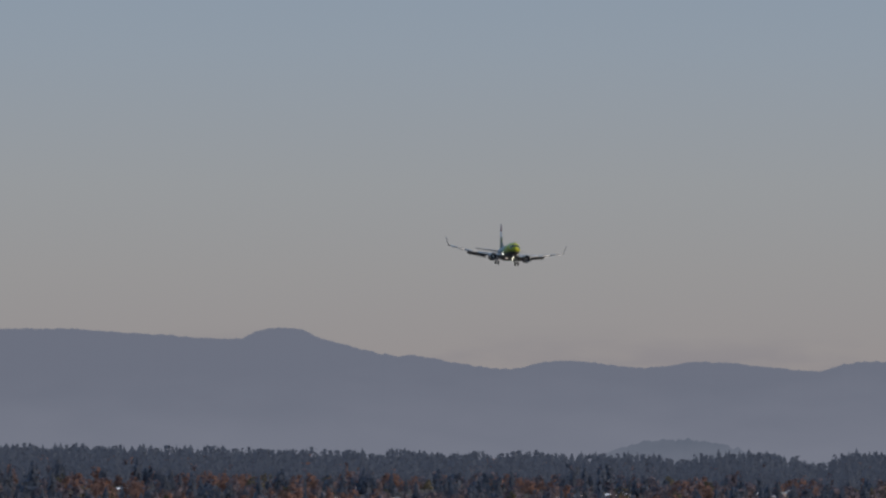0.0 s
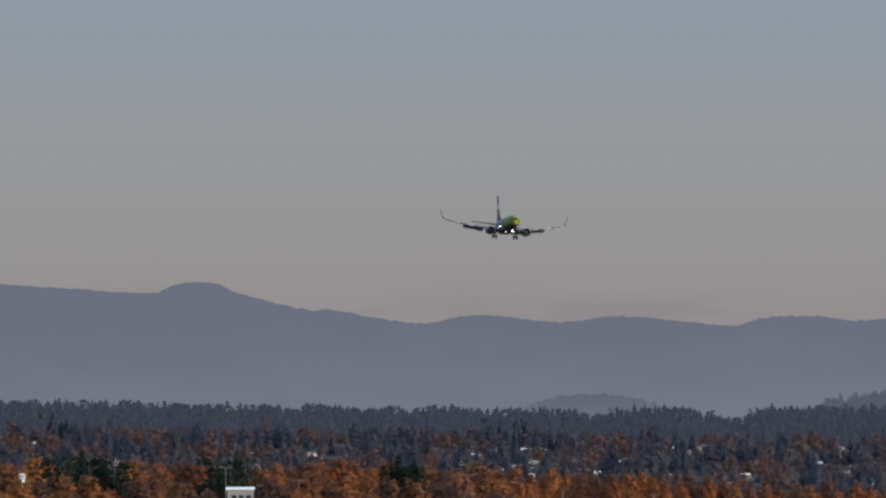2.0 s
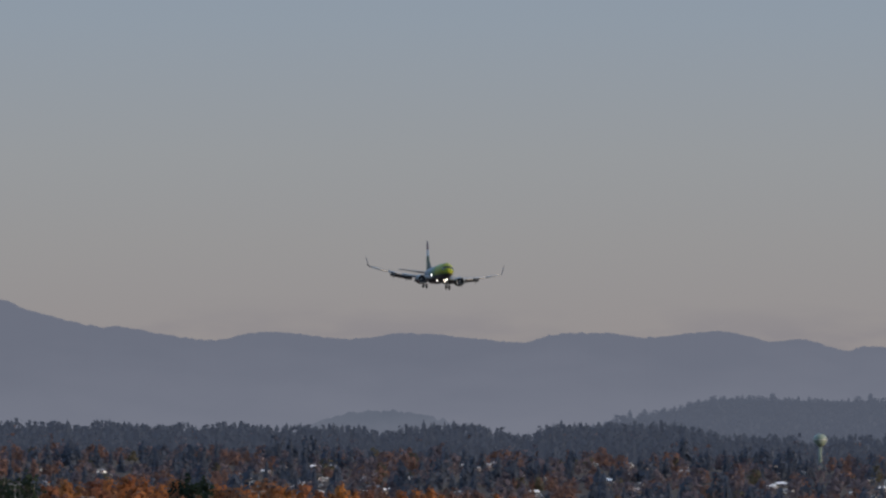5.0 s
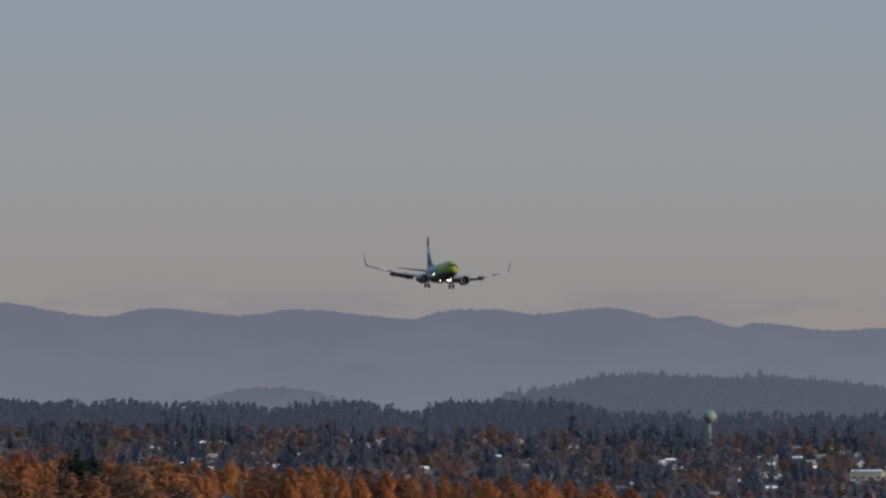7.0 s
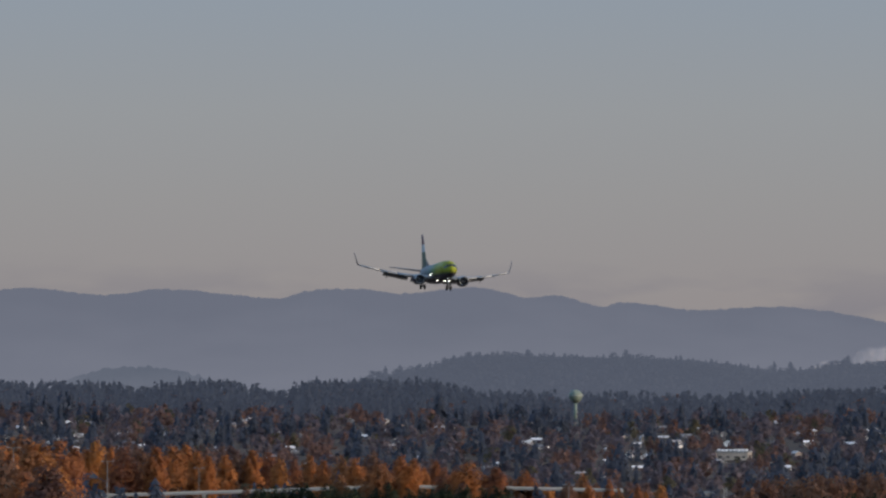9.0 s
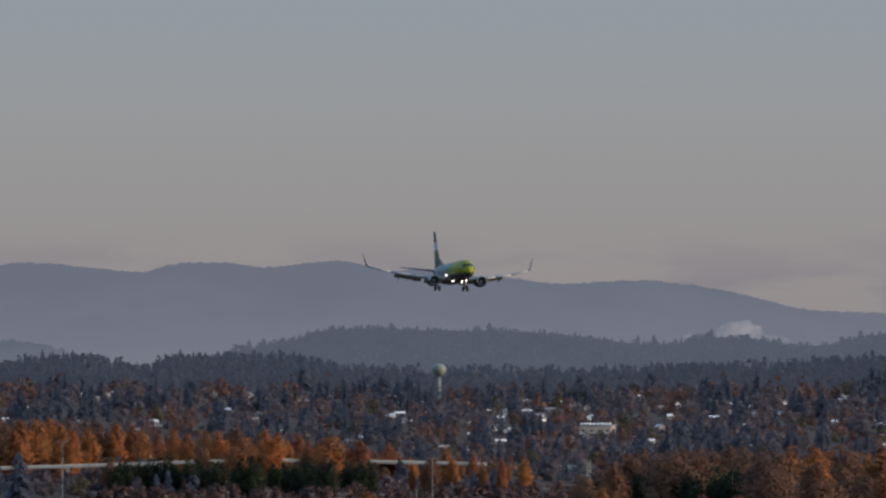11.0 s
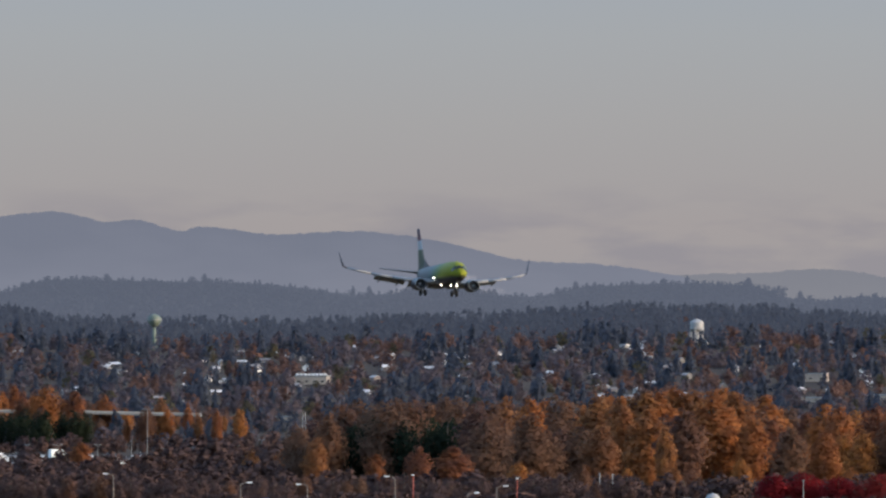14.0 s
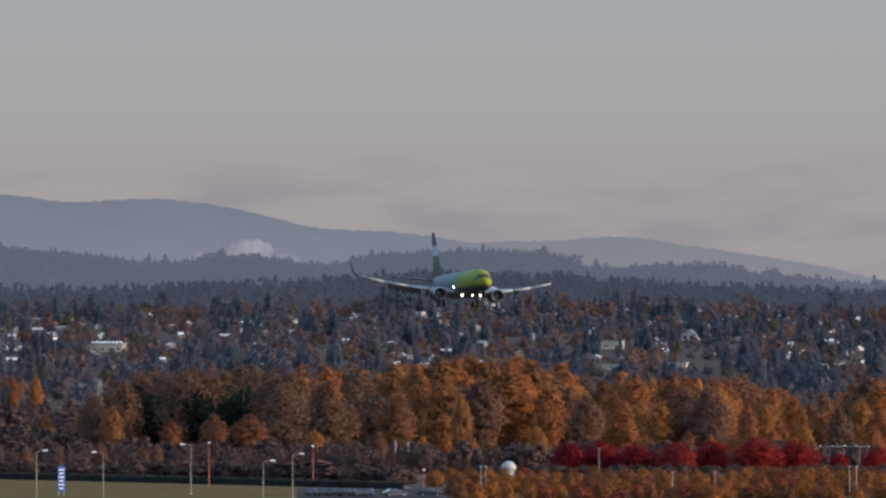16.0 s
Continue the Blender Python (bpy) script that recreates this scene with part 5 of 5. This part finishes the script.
        rod(bm, (3.6, ey, ez), (2.0, ey, ez + 0.05), 0.6, 0.25, 14)
        part("exhaust_cone", bm, M_DARK, nac)
        bm = bmesh.new()
        loft(bm, [[(6.0, ey - 0.12, ez + 0.9), (6.0, ey + 0.12, ez + 0.9), (2.6, ey + 0.12, ez + 0.6), (2.6, ey - 0.12, ez + 0.6)],
                  [(4.6, ey - 0.12, -0.95), (4.6, ey + 0.12, -0.95), (1.0, ey + 0.12, -1.05), (1.0, ey - 0.12, -1.05)]])
        part("pylon", bm, M_WING, nac)
        # main gear
        bm = bmesh.new()
        rod(bm, (0.1, s * 2.86, -3.1), (0.25, s * 2.75, -1.3), 0.13, 0.16, 10)
        rod(bm, (0.05, s * 2.75, -2.3), (0.3, s * 1.5, -1.5), 0.07, 0.07, 6)
        rod(bm, (0.1, s * 2.35, -3.12), (0.1, s * 3.37, -3.12), 0.09, 0.09, 8)
        gear = part("main_gear", bm, M_STRUT, air, "grey main landing gear leg")
        for o in (-0.43, 0.43):
            bm = bmesh.new()
            loft(bm, [[(0.1 + r * math.cos(a), s * 2.86 + o + w, -3.12 + r * math.sin(a)) for a in [2 * math.pi * k / 18 for k in range(18)]] for w, r in
                      [(-0.19, 0.42), (-0.14, 0.54), (0, 0.57), (0.14, 0.54), (0.19, 0.42)]])
            part("tyre", bm, M_TYRE, gear, "black tyre", True)
        bm = bmesh.new()
        box(bm, -0.35, 0.55, s * 3.25 - 0.03, s * 3.25 + 0.03, -2.6, -1.35)
        part("gear_door", bm, M_WING, gear)
        # landing lights in the wing roots and on the flap tracks
        for x, y, z, r in ((6.35, 2.3, -0.75, 0.12), (6.6, 0.9, -1.98, 0.11)):
            bm = bmesh.new()
            bmesh.ops.create_uvsphere(bm, u_segments=12, v_segments=8, radius=r, matrix=Matrix.Translation((x, s * y, z)))
            part("landing_light", bm, M_LAMP, air, "lit white landing light", True)
    bm = bmesh.new()
    bmesh.ops.create_uvsphere(bm, u_segments=12, v_segments=8, radius=0.12, matrix=Matrix.Translation((15.75, 0, -2.35)))
    part("taxi_light", bm, M_LAMP, air, "lit white nose gear light", True)
    # nose gear
    bm = bmesh.new()
    rod(bm, (15.6, 0, -3.2), (15.4, 0, -1.6), 0.08, 0.11, 8)
    rod(bm, (15.6, -0.3, -3.2), (15.6, 0.3, -3.2), 0.06, 0.06, 8)
    rod(bm, (15.5, 0, -2.4), (16.8, 0, -1.7), 0.05, 0.05, 6)
    gear = part("nose_gear", bm, M_STRUT, air, "grey nose landing gear leg")
    for o in (-0.22, 0.22):
        bm = bmesh.new()
        loft(bm, [[(15.6 + r * math.cos(a), o + w, -3.2 + r * math.sin(a)) for a in [2 * math.pi * k / 16 for k in range(16)]] for w, r in
                  [(-0.1, 0.25), (-0.07, 0.33), (0.07, 0.33), (0.1, 0.25)]])
        part("tyre", bm, M_TYRE, gear, "black tyre", True)
    for s in (1, -1):
        bm = bmesh.new()
        box(bm, 15.2, 17.0, s * 0.38 - 0.02, s * 0.38 + 0.02, -2.35, -1.75)
        part("gear_door", bm, M_BODY, gear)
    # fin with its long fillet
    bm = bmesh.new()
    loft(bm, [[(x0, 0, z), (x0 - 0.25 * c, t, z), (x0 - 0.6 * c, t * 0.8, z), (x0 - c, 0.02, z), (x0 - c, -0.02, z), (x0 - 0.6 * c, -t * 0.8, z), (x0 - 0.25 * c, -t, z)] for x0, c, z, t in
              [(-11.0, 7.2, 1.2, 0.36), (-12.2, 6.0, 2.4, 0.3), (-14.9, 4.1, 5.5, 0.2), (-18.2, 2.1, 9.2, 0.12), (-18.6, 1.8, 9.4, 0.05)]])
    part("fin", bm, M_FIN, air, "fin with green base, white band and dark tip")
    bm = bmesh.new()
    loft(bm, [[(-6.0, 0.0, 1.85), (-6.2, -0.04, 1.8), (-6.2, 0.04, 1.8)], [(-9.5, 0, 2.35), (-9.7, -0.14, 1.6), (-9.7, 0.14, 1.6)], [(-12.6, 0, 3.7), (-12.9, -0.2, 1.5), (-12.9, 0.2, 1.5)]])
    part("fin_fillet", bm, M_NACELLE, air, "dark fin fillet")
    return air


AIRLINER = build_airliner()


# ---- what moves ----
def motions():
    """The airliner flies a three-degree approach at about 75 m/s, with slight drift and a low port wing."""
    at8, speed = Vector((-156.5, 2153.2, EYE + 38.2)), Vector((19.88, -72.67, -4.05))
    drift = [(0, 6), (1, 4), (2, 3), (3, 1.5), (4, -3.5), (6.5, -5), (8.5, -4.5), (11, 0), (12, 1), (14, 0), (16, 0)]
    sink = [(0, -5), (2, 0.5), (4, 5.5), (6.5, 10.5), (8.5, 4.0), (11, 0), (13, 3), (14.5, 0), (16, -1)]
    bank = [(0, -4.0), (1.5, -3.2), (4, -3.9), (7, -2.4), (8.5, -3.0), (11, -1.3), (13, -1.9), (15, -2.3), (16, -2.3)]
    yaw = [(0, -0.7), (4, -0.5), (8, -0.4), (10, -0.6), (12, -0.95), (13, -1.2), (15, -1.3), (16, -1.1)]
    rows = []
    for k in range(33):
        t = k * 0.5
        p = at8 + speed * (t - 8)
        reach = p.y * STEP
        rows.append((t, pose(p.x + curve(drift, t) * reach, p.y, p.z - curve(sink, t) * reach, curve(bank, t), -2.1, 14.45 + curve(yaw, t) - 90)))
    walk(AIRLINER, rows)


motions()
